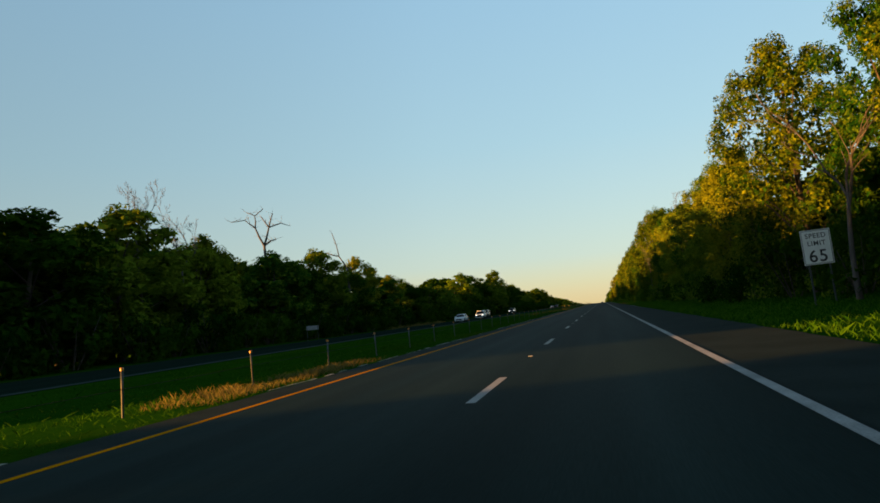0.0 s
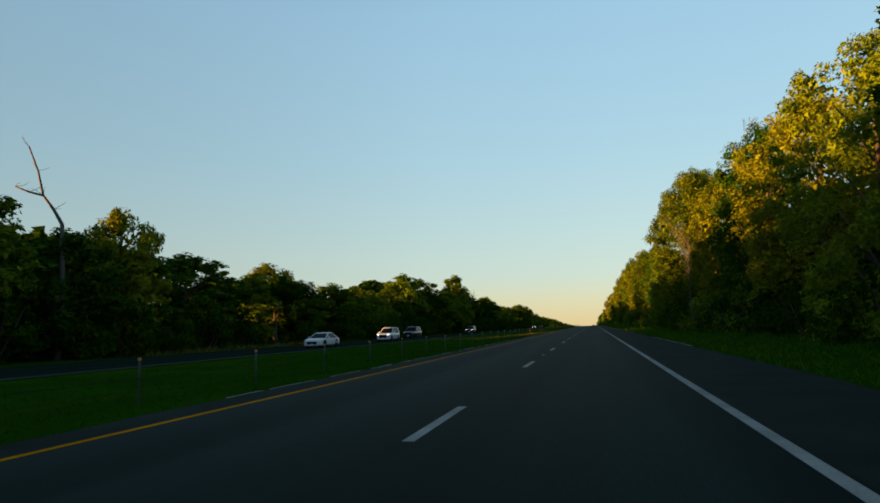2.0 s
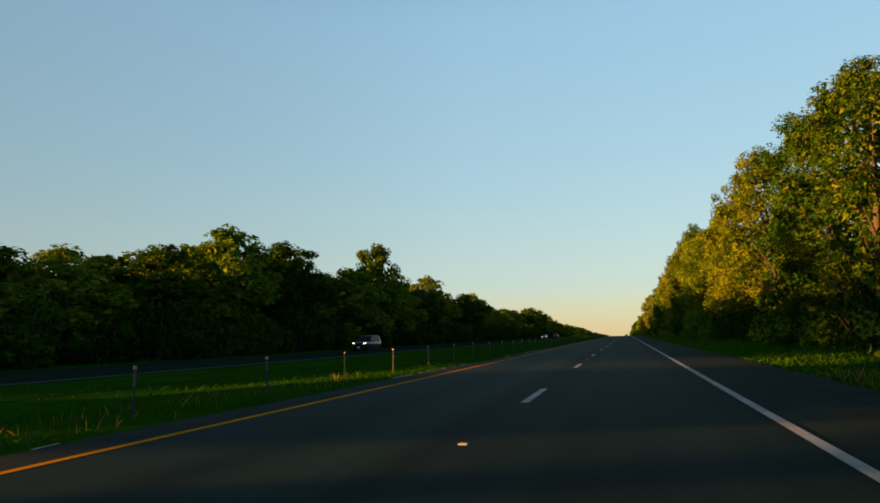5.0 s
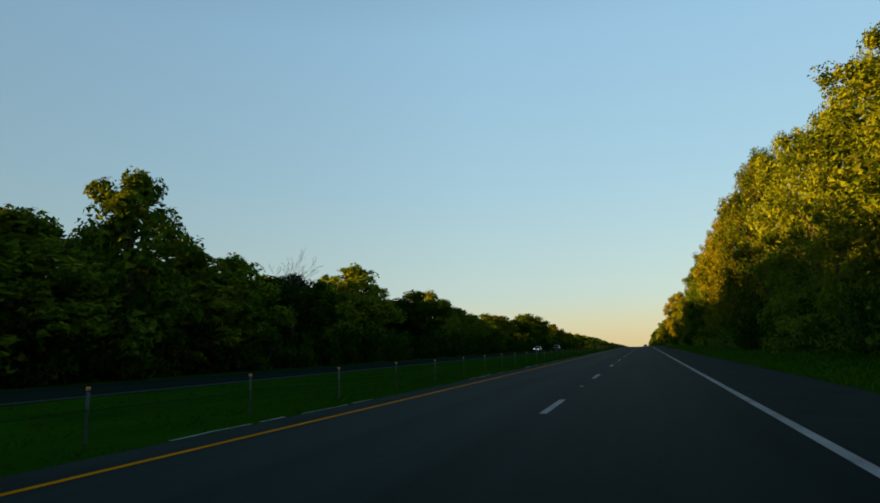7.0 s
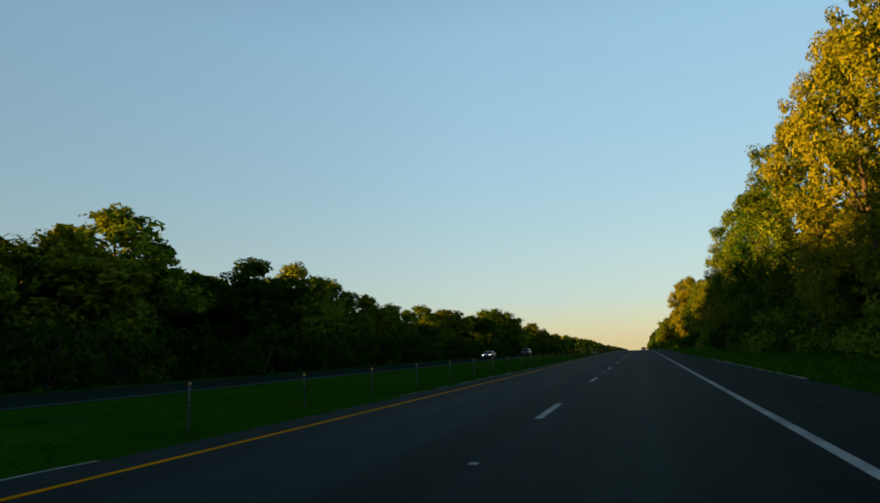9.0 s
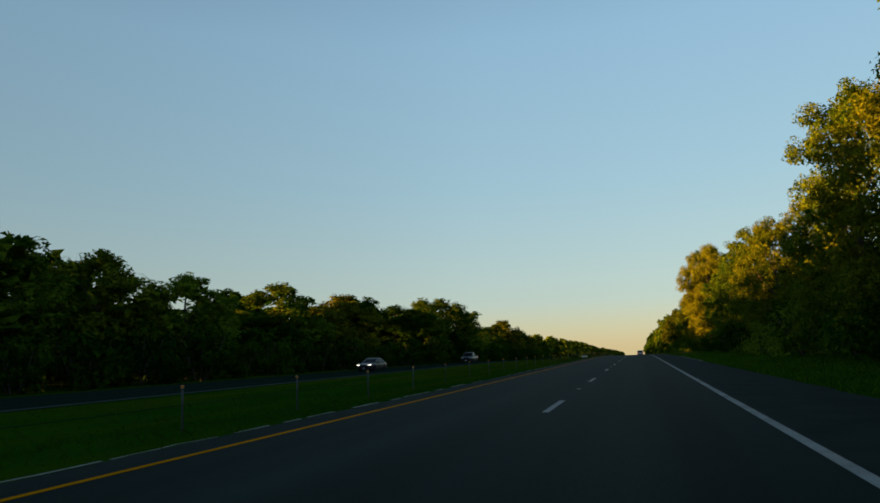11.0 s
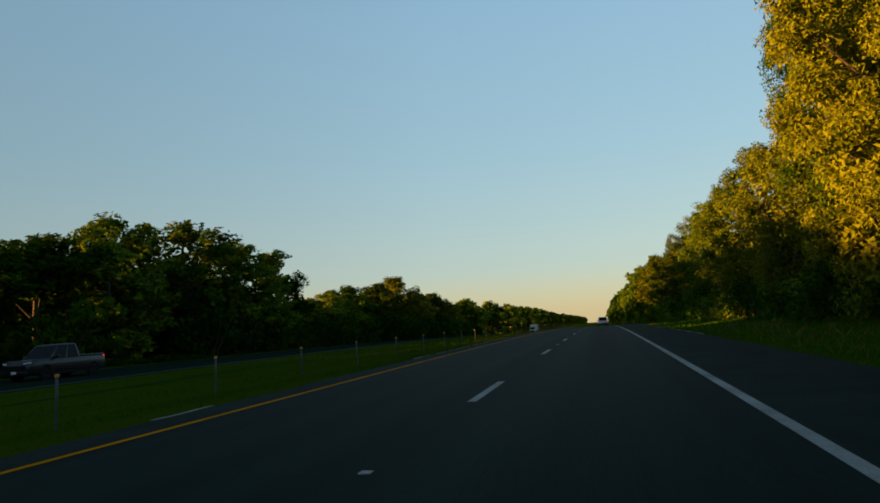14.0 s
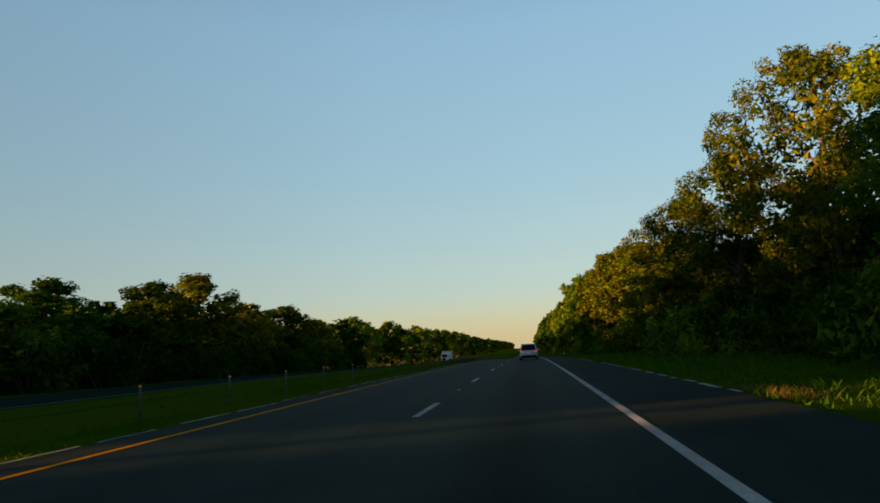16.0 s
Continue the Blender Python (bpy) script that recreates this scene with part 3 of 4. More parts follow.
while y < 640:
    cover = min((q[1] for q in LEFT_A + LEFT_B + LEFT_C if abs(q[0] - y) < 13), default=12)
    # allowed taller here, to lift the shade on the verge trees
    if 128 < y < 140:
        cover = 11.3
    back_row("beyond", DEEP[i % 2], -59 + rng.uniform(-1, 1), y, min(cover * 1.22, float(np.interp(y, SHADE_Y, SHADE_H)) * rng.uniform(1.1, 1.25)), 5.0)
    y, i = y + 4.2, i + 1
for y in (*range(104, 262, 6), *range(420, 590, 6)):     # low growth far behind the gaps
    back_row("beyond", DEEP[y % 4 // 2], -80 + 1.5 * math.sin(y), y, 5.4 + 0.4 * math.cos(3.0 * y), 5.0)
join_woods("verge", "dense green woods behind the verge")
join_woods("beyond", "dense dark woods beyond the far carriageway, unseen rows added for shade")
for proto in NEAR + TALL + FAR + MID + DEEP + [RAISED, MID_SUN_RUSSET]:
    for ob in (*proto.children_recursive, proto):
        bpy.data.objects.remove(ob)


def bush(seed, mat, size=0.15):
    r = random.Random(seed)
    top = tagged(new("bush"), "dense green undergrowth bush", "bush")
    centres, radii = [], []
    for _ in range(28):
        a, k, u = r.uniform(0, 6.28), r.random() ** 0.5, r.random()
        w = 2.2 * k * (1 - 0.6 * u * u)
        centres.append((math.cos(a) * w, math.sin(a) * w, 0.25 + 2.6 * u * (1 - 0.35 * k)))
        radii.append(r.uniform(0.35, 0.75))
    stems = [([(0.1 * math.cos(a), 0.1 * math.sin(a), -0.2), (0.7 * math.cos(a), 0.7 * math.sin(a), 0.9), (1.2 * math.cos(a), 1.2 * math.sin(a), 1.9)], [0.04, 0.03, 0.01], 5) for a in (0.4, 1.5, 2.6, 3.9, 5.1)]
    part("branchwork", tubes("branchwork", stems, BARK), top)
    part("foliage", leaf_cloud("foliage", centres, radii, 38, size * 0.85, mat, seed=seed), top)
    return top


# undergrowth, mostly in the leaf colour that has shade put into it
BUSHES = [bush(51, LEAF_SHADE), bush(52, LEAF), bush(53, LEAF_SHADE), bush(54, LEAF_SHADE, 0.2)]
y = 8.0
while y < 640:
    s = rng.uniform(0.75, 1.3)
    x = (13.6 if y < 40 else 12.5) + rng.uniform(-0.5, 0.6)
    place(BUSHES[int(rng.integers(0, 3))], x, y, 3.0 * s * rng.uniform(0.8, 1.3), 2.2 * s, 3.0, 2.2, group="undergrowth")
    y += 3.4 * s
y = 2.0
while y < 640:
    s = rng.uniform(1.1, 1.8)
    x = -38.6 + rng.uniform(-1, 1)
    low = in_gap(x, y, 5.0)
    place(BUSHES[3], x, y, 1.0 if low else 4.0 * s, 2.4 * s, 3.0, 2.2, group="undergrowth")
    y += 4.6 * s
for proto in BUSHES:
    for ob in (*proto.children_recursive, proto):
        bpy.data.objects.remove(ob)

# ---------------------------------------------------------------- median barrier posts
def barrier_post():
    top = tagged(new("barrier_post"), "galvanised steel median barrier post with amber cap", "post", group="median barrier posts")
    part("post", tubes("post", [([(0, 0, -0.3), (0, 0, 0.4), (0, 0, 0.80)], [0.022, 0.022, 0.022], 10)], STEEL), top)
    part("cap", tubes("cap", [([(0, 0, 0.79), (0, 0, 0.835), (0, 0, 0.845)], [0.033, 0.033, 0.026], 10)], AMBER), top, "amber reflector cap")
    return top


post = barrier_post()
for k in range(-4, 140):
    y = 10.33 + 4.5625 * k
    m = pose(-6.6 + rng.uniform(-0.03, 0.03), y, road_z(y) - 0.08 + rng.uniform(-0.015, 0.015), rng.uniform(-1.5, 1.5), rng.uniform(-1.5, 1.5), rng.uniform(0, 90))
    if k == -4:
        post.matrix_basis = m
    else:
        copy_thing(post, m)

tagged(new("barrier_cable", tubes("barrier_cable", [([(-6.57, y, road_z(y) + 0.40 - 0.012 * (k % 2)) for k, y in enumerate(10.33 + 2.28125 * q for q in range(-8, 280))], [0.006] * 288, 5)], CABLE)),
       "thin dark steel cable strung along the median posts", "cable")

# ---------------------------------------------------------------- speed limit sign
def letters(name, text, size, at, parent, mat):
    cu = bpy.data.curves.new(name, "FONT")
    cu.body, cu.size, cu.align_x, cu.extrude = text, size, "CENTER", 0.002
    cu.offset, cu.space_character = 0.011 * size, 1.12
    tmp = new(name, cu)
    me = bpy.data.meshes.new_from_object(tmp)
    bpy.data.objects.remove(tmp)
    me.materials.clear()
    me.materials.append(mat)
    return part(name, me, parent, m=pose(*at, 90, 0, 0))


speed_sign = tagged(new("speed_limit_sign"), "white speed limit sign on two steel posts", "road sign")
bm = bmesh.new()
box_bm(bm, (1.22, 0.006, 1.52), (0, 0, 2.56))
plate = part("plate", from_bm("plate", bm, SIGNWHITE), speed_sign, "white sheet with black border")
for w, hgt, x, z in ((1.14, 0.022, 0, 1.84), (1.14, 0.022, 0, 3.28), (0.022, 1.46, -0.57, 2.56), (0.022, 1.46, 0.57, 2.56)):
    bm = bmesh.new()
    box_bm(bm, (w, 0.004, hgt), (x, -0.006, z))
    part("border", from_bm("border", bm, INK), plate)
letters("lettering", "SPEED", 0.29, (0, -0.006, 2.96), plate, INK)
letters("lettering", "LIMIT", 0.29, (0, -0.006, 2.63), plate, INK)
letters("lettering", "65", 0.74, (0, -0.006, 1.92), plate, INK)
for x in (-0.42, 0.42):
    bm = bmesh.new()
    box_bm(bm, (0.07, 0.05, 3.3), (x, 0.035, 1.6), 0.01)
    part("post", from_bm("post", bm, STEEL), speed_sign)
speed_sign.matrix_basis = pose(11.2, 32.0, land(11.2, 32.0) - 0.1, 0, -1.5, 4)

# ---------------------------------------------------------------- bare trees
def bare_tree(seed, height, fork, forks, spread, order, thick=0.2, fan=False, label="bare dead tree with bleached crooked branches"):
    """Dead tree: a trunk up to its fork, crooked main limbs above it, twigs off every limb."""
    r = random.Random(seed)
    top = tagged(new("dead_tree"), label, "tree")
    tiers = [[], [], []]

    def grow(p, d, length, rad, depth):
        pts, rads = [p], [rad]
        n = 6 if depth == 0 else 4
        for k in range(n):
            d = (d + Vector((r.gauss(0, 0.24), r.gauss(0, 0.24), r.gauss(0.05, 0.16)))).normalized()
            p = p + d * length / n
            pts.append(p)
            rads.append(max(0.013, rad * (1 - 0.75 * (k + 1) / n)))
        tiers[min(depth, 2)].append((pts, rads, 6 if depth == 0 else 4))
        if depth < order:
            for j in range(2 if depth else 1, n + 1):
                for _ in range(2 if j == n else 1):
                    side = Vector((r.gauss(0, 1), r.gauss(0, 1), r.gauss(0.35, 0.4))).normalized()
                    grow(pts[j], (d * (1.0 if fan else 0.6) + side * (0.5 if fan else 0.9)).normalized(), length * r.uniform(0.28, 0.5), rads[j] * 0.7, depth + 1)

    stem = [Vector((0.25 * math.sin(2.2 * u + seed), 0.25 * math.cos(1.7 * u + seed), fork * u - 0.3 * (u == 0))) for u in (0, 0.2, 0.45, 0.7, 0.87, 1.0)]
    for k in range(forks):
        a = 6.283 * k / forks + r.uniform(-0.4, 0.4)
        d = Vector((math.cos(a) * spread, math.sin(a) * spread, 1.0)).normalized()
        grow(stem[-1 - (k % 2)], d, (height - fork) * r.uniform(0.7, 1.0) / max(0.6, d.z), thick * 0.62, 0)
    tip = max(p.z for tier in tiers for pts, _, _ in tier for p in pts)
    k = (height - fork) / max(0.1, tip - fork)
    tiers = [[([stem[-1] + (p - stem[-1]) * k for p in pts], rads, n) for pts, rads, n in tier] for tier in tiers]
    part("trunk", tubes("trunk", [(stem, [thick * q for q in (1.4, 1.15, 1.0, 0.9, 0.82, 0.7)], 8)], DEADWOOD), top)
    for limb in tiers[0]:
        part("limb", tubes("limb", [limb], DEADWOOD), top)
    twigs = [q for tier in tiers[1:] for q in tier]
    if twigs:
        tagged(part("twig", tubes("twig", twigs, DEADWOOD), top), kind="stuff")
    return top


def snag(height, limbs, bearing, seed, thick=0.24, label="bare dead tree with bleached crooked branches"):
    """Dead tree: a tall stem, then limbs told as runs of (degrees off plumb, metres) from the stem's top or a joint of an earlier limb, spread across the bearing."""
    r = random.Random(seed)
    top = tagged(new("dead_tree"), label, "tree")
    across = Vector((math.cos(radians(bearing)), math.sin(radians(bearing)), 0))
    away = Vector((-across.y, across.x, 0))
    stem = [Vector((0, 0, -0.3))] + [across * 0.15 * math.sin(3 * u) + Vector((0, 0, height * u)) for u in (0.25, 0.5, 0.75, 1.0)]
    part("trunk", tubes("trunk", [(stem, [thick * q for q in (1.5, 1.25, 1.1, 0.95, 0.8)], 8)], DEADWOOD), top)
    joints, twigs = [(stem[-1], thick * 0.75)], []
    for start, runs in limbs:
        p, rad = joints[start]
        path, radii, swing = [p], [rad], r.uniform(-0.5, 0.5)
        for angle, length in runs:
            for half in (0, 1):
                bent = radians(angle + r.uniform(-7, 7))
                p = p + (across * math.sin(bent) + Vector((0, 0, math.cos(bent))) + away * swing * 0.5).normalized() * length / 2
                rad *= 0.80
                path.append(p)
                radii.append(max(0.02, rad))
                for _ in range(2):
                    side = (across * r.gauss(0, 1) + away * r.gauss(0, 1) + Vector((0, 0, 0.5))).normalized()
                    q = p + side * r.uniform(0.3, 0.9)
                    twigs.append(([p, q, q + (side + Vector((0, 0, r.uniform(-0.4, 0.6)))) * 0.4], [0.026, 0.018, 0.012], 4))
            joints.append((p, max(0.03, rad)))
        part("limb", tubes("limb", [(path, radii, 6)], DEADWOOD), top)
    tagged(part("twig", tubes("twig", twigs, DEADWOOD), top), kind="stuff")
    return top


snag(14.2, ((0, ((-29, 2.9), (-55, 1.9), (-95, 2.0))), (1, ((0, 1.8), (45, 1.5))), (0, ((12, 2.8), (15, 2.1))), (6, ((74, 2.1), (110, 1.5))), (6, ((-35, 1.9),)), (4, ((-65, 1.3),)), (0, ((52, 1.3), (70, 0.9)))), 39, 3).matrix_basis = pose(-45.6, 89.6, land(-45.6, 89.6))
snag(11.1, ((0, ((-34, 2.7), (-17, 4.1))), (1, ((-72, 2.1),))), 36, 8, 0.20, "leaning dead snag with one side branch").matrix_basis = pose(-40.5, 109.2, land(-40.5, 109.2))
FINE = "bare grey tree crown of fine twigs"
for seed, x, y, h, fork, forks, spread, order, thick, fan, label in (
        (5, -44.5, 60.5, 19.2, 12.5, 6, 0.75, 3, 0.13, True, FINE), (6, -43.5, 66.5, 17.2, 10.5, 5, 0.8, 3, 0.13, True, FINE), (7, -39.5, 290.4, 14.6, 8.5, 6, 0.2, 2, 0.09, True, FINE),
        (9, 17.5, 129, 19.5, 11.5, 4, 0.4, 3, 0.11, True, FINE), (12, 11.6, 131.5, 11.0, 5.5, 6, 0.4, 2, 0.06, True, "dead shrub with dry brown upright twigs"), (14, 12.2, 30.5, 9.5, 4.2, 3, 0.35, 1, 0.10, True, "slender pale tree trunk with bare boughs")):
    bare_tree(seed, h, fork, forks, spread, order, thick, fan, *([label] if label else [])).matrix_basis = pose(x, y, land(x, y), 0, 0, seed * 40)

# ---------------------------------------------------------------- sign seen from behind, beyond the far carriageway
back_sign = tagged(new("road_sign"), "low grey sign panel seen from behind on two posts", "road sign")
bm = bmesh.new()
box_bm(bm, (1.6, 0.02, 0.5), (0, 0, 1.55), 0.006)
part("panel", from_bm("panel", bm, BARE), back_sign, "pale bare aluminium panel")
for x in (-0.7, 0.7):
    bm = bmesh.new()
    box_bm(bm, (0.06, 0.05, 2.0), (x, -0.04, 0.85), 0.008)
    part("post", from_bm("post", bm, STEEL), back_sign)
back_sign.matrix_basis = pose(-33.4, 77.5, land(-33.4, 77.5), 0, 0, 3)

# ---------------------------------------------------------------- grass and weeds
def blades(name, xs0, xs1, y0, y1, count, low, high, mat, seed, lean=0.35, width=0.014):
    """Loose grass between two offsets from the lane line: one bent blade each."""
    r = np.random.default_rng(seed)
    x = r.uniform(xs0, xs1, count)
    y = r.uniform(y0, y1, count)
    clump = np.array([noise.noise(Vector((a * 0.8, b * 0.5, seed))) for a, b in zip(x, y)])
    h = r.uniform(low, high, count) * (0.85 + 0.8 * clump)
    z = np.array([land(a, b) for a, b in zip(x, y)]) - 0.02
    a = r.uniform(0, 6.283, count)
    w = width * r.uniform(0.7, 1.5, count) * (1 + h)
    tilt = r.normal(0, lean, (2, count)) * h
    V = np.empty((count, 4, 3), np.float32)
    V[:, 0] = np.stack([x - np.cos(a) * w, y - np.sin(a) * w, z], 1)
    V[:, 1] = np.stack([x + np.cos(a) * w, y + np.sin(a) * w, z], 1)
    V[:, 2] = np.stack([x + np.cos(a) * w * 0.7 + tilt[0] * 0.4, y + np.sin(a) * w * 0.7 + tilt[1] * 0.4, z + h * 0.6], 1)
    V[:, 3] = np.stack([x + tilt[0], y + tilt[1], z + h], 1)
    me = bpy.data.meshes.new(name)
    me.from_pydata(V.reshape(-1, 3).tolist(), [], [f for i in range(0, 4 * count, 4) for f in ((i, i + 1, i + 2), (i, i + 2, i + 3))])
    me.materials.append(mat)
    return new(name, me)


for k, y in enumerate(range(4, 560, 70)):
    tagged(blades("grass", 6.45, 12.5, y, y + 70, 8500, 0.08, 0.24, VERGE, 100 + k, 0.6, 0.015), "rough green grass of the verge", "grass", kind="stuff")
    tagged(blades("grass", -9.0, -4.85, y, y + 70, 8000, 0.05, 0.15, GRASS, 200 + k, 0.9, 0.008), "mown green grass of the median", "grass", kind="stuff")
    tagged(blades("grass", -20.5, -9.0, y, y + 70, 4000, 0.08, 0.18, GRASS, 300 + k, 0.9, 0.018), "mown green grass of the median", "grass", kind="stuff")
# dry grass, several patches laid where sun strips fall, straw colour adding to their light
for k, (x0, x1, y0, y1, n, h) in enumerate(((-6.9, -5.2, 11, 21, 2600, 0.22), (-8, -5.4, 138, 176, 700, 0.25), (-21, -6.5, 151, 163, 2300, 0.26), (-36, -33.6, 142, 152, 1400, 0.5), (11.5, 13.4, 165, 184, 1400, 0.9), (6.6, 7.6, 497, 502, 700, 0.2), (6.5, 7.6, 150, 175, 700, 0.35),
                                            (-7, -5.2, 462, 482, 240, 0.22), (-36, -33.6, 112, 140, 900, 0.6), (-17, -12, 465, 470, 260, 0.26), (7, 11, 440, 470, 600, 0.4))):
    tagged(blades("dry_grass", x0, x1, y0, y1, n, h * 0.4, h, DRY_SUNLIT, 400 + k, width=0.003 if k in (0, 5) else 0.006), "tall dry seeding grass, partly set to show sunlit strips", "grass", kind="stuff")

# pale crumbled lip along the edges of the asphalt
r = random.Random(77)
for side, x0, spans in ((0, -4.77, ((0, 560),)), (1, 6.38, ((96, 118), (300, 330), (392, 430), (458, 540)))):
    for a, b in spans:
        y = a
        while y < b:
            n = r.uniform(0.4, 2.6)
            w = r.uniform(0.02, 0.05) + 0.04 * side
            part("edge_chip", strip("edge_chip", x0 - w, x0 + w, y, y + n, r.uniform(0.0, 0.012), PALE, 0.5, lambda q, s, o=side: ragged(q, o) + 0.03 * noise.noise(Vector((s * 9, q * 3, 2)))), road)
            y += n + (r.uniform(0.15, 1.2) if r.random() < 0.91 else r.uniform(4, 16))

# ---------------------------------------------------------------- vehicles
def paint(name, colour, rough=0.28, metal=0.0):
    m = material(name, tuple(c * 0.92 for c in colour), colour, scale=2, rough=rough, fine=20, metal=metal, spec=0.3)
    m.node_tree.nodes["Principled BSDF"].inputs["Coat Weight"].default_value = 0.18
    return m


def lamp(name, colour, glow):
    m = bpy.data.materials.new(name)
    m.use_nodes = True
    b = m.node_tree.nodes["Principled BSDF"]
    b.inputs["Base Color"].default_value = (*colour, 1)
    b.inputs["Roughness"].default_value = 0.15
    b.inputs["Emission Color"].default_value = (*colour, 1)
    b.inputs["Emission Strength"].default_value = glow
    return m


CAR_WHITE = paint("white_car_paint", (0.52, 0.54, 0.55))
CAR_SILVER = paint("silver_car_paint", (0.42, 0.43, 0.44), 0.3, 0.35)
CAR_BLACK = paint("black_car_paint", (0.008, 0.009, 0.011))
CAR_GREY = paint("grey_car_paint", (0.007, 0.009, 0.011), 0.35)
TINT = material("tinted_glass", (0.006, 0.008, 0.009), (0.010, 0.012, 0.013), scale=1, rough=0.2, spec=0.05)
TYRE = material("tyre_rubber", (0.006, 0.006, 0.006), (0.014, 0.014, 0.014), scale=8, rough=0.9, spec=0.1)
ALLOY = material("alloy_rim", (0.05, 0.052, 0.055), (0.11, 0.115, 0.12), scale=8, rough=0.45, metal=0.6)
TRIM = material("black_plastic_trim", (0.006, 0.006, 0.007), (0.015, 0.015, 0.015), scale=8, rough=0.7, spec=0.1)
PLATE = material("pale_number_plate", (0.5, 0.5, 0.48), (0.7, 0.7, 0.68), scale=8, rough=0.5)
HEADLAMP = lamp("lit_headlamp", (1.0, 0.93, 0.78), 0.9)
LENS = lamp("clear_lamp_lens", (0.6, 0.62, 0.62), 0.0)
REDLAMP = lamp("red_tail_lamp", (0.55, 0.02, 0.015), 0.35)


def shell(rings):
    n = len(rings[0])
    V = [v for ring in rings for v in ring]
    F = [(i * n + k, i * n + (k + 1) % n, (i + 1) * n + (k + 1) % n, (i + 1) * n + k) for i in range(len(rings) - 1) for k in range(n)]
    return V, F + [tuple(reversed(range(n))), tuple(range(len(V) - n, len(V)))]


def hull(name, stations, mat):
    """Lower body: rounded sections (along, half width, bottom, top) from tail to nose."""
    rings = []
    for y, w, zb, zt in stations:
        d = zt - zb
        half = [(w * 0.84, zb), (w * 0.97, zb + 0.10 * d), (w, zb + 0.32 * d), (w, zb + 0.62 * d), (w * 0.965, zb + 0.88 * d), (w * 0.87, zt)]
        rings.append([(x, y, z) for x, z in half] + [(-x, y, z) for x, z in reversed(half)])
    V, F = shell(rings)
    me = mesh(name, V, F, mat, True)
    me.set_sharp_from_angle(angle=radians(34))
    return me


def panel(name, quad, margin, mat, proud=0.008):
    """A slab set a little proud of a four-cornered face, inside a margin."""
    q = [Vector(p) for p in quad]
    n = (q[1] - q[0]).cross(q[3] - q[0]).normalized()
    c = sum(q, Vector()) / 4
    inner = [p + (c - p).normalized() * margin * 1.3 for p in q]
    V = [p + n * proud for p in inner] + [p - n * 0.02 for p in inner]
    return mesh(name, V, [(0, 1, 2, 3), (0, 4, 5, 1), (1, 5, 6, 2), (2, 6, 7, 3), (3, 7, 4, 0)], mat)


def lerp4(quad, a, b):
    p = [Vector(v) for v in quad]
    return [p[0].lerp(p[1], a), p[0].lerp(p[1], b), p[3].lerp(p[2], b), p[3].lerp(p[2], a)]


def wheel(thing, x, y, rad, side):
    w = new("wheel")
    w.parent = thing
    w.matrix_basis = pose(x, y, rad, 0, 90 * side, 0)
    prof = [(rad * 0.66, -0.105), (rad * 0.97, -0.10), (rad, -0.06), (rad, 0.06), (rad * 0.97, 0.10), (rad * 0.66, 0.105)]
    rings = [[(math.cos(a) * q, math.sin(a) * q, z) for q, z in prof] for a in (2 * math.pi * k / 20 for k in range(20))]
    n = len(prof)
    V = [v for ring in rings for v in ring]
    F = [(i * n + k, i * n + (k + 1) % n, ((i + 1) % 20) * n + (k + 1) % n, ((i + 1) % 20) * n + k) for i in range(20) for k in range(n)]
    part("tyre", mesh("tyre", V, F, TYRE, True), w)
    bm = bmesh.new()
    bmesh.ops.create_cone(bm, cap_ends=True, segments=16, radius1=rad * 0.2, radius2=rad * 0.16, depth=0.05, matrix=Matrix.Translation((0, 0, 0.07)))
    for k in range(5):
        box_bm(bm, (rad * 0.58, rad * 0.16, 0.03), (math.cos(k * 1.2566) * rad * 0.38, math.sin(k * 1.2566) * rad * 0.38, 0.07), 0, (0, 0, math.degrees(k * 1.2566)))
    bmesh.ops.create_cone(bm, cap_ends=True, segments=20, radius1=rad * 0.67, radius2=rad * 0.67, depth=0.02, matrix=Matrix.Translation((0, 0, 0.02)))
    part("rim", from_bm("rim", bm, ALLOY), w)
    bm = bmesh.new()
    bmesh.ops.create_cone(bm, cap_ends=True, segments=20, radius1=rad * 1.16, radius2=rad * 1.16, depth=0.02, matrix=Matrix.Translation((0, 0, 0.085)))
    part("wheel_arch", from_bm("wheel_arch", bm, TRIM), w)


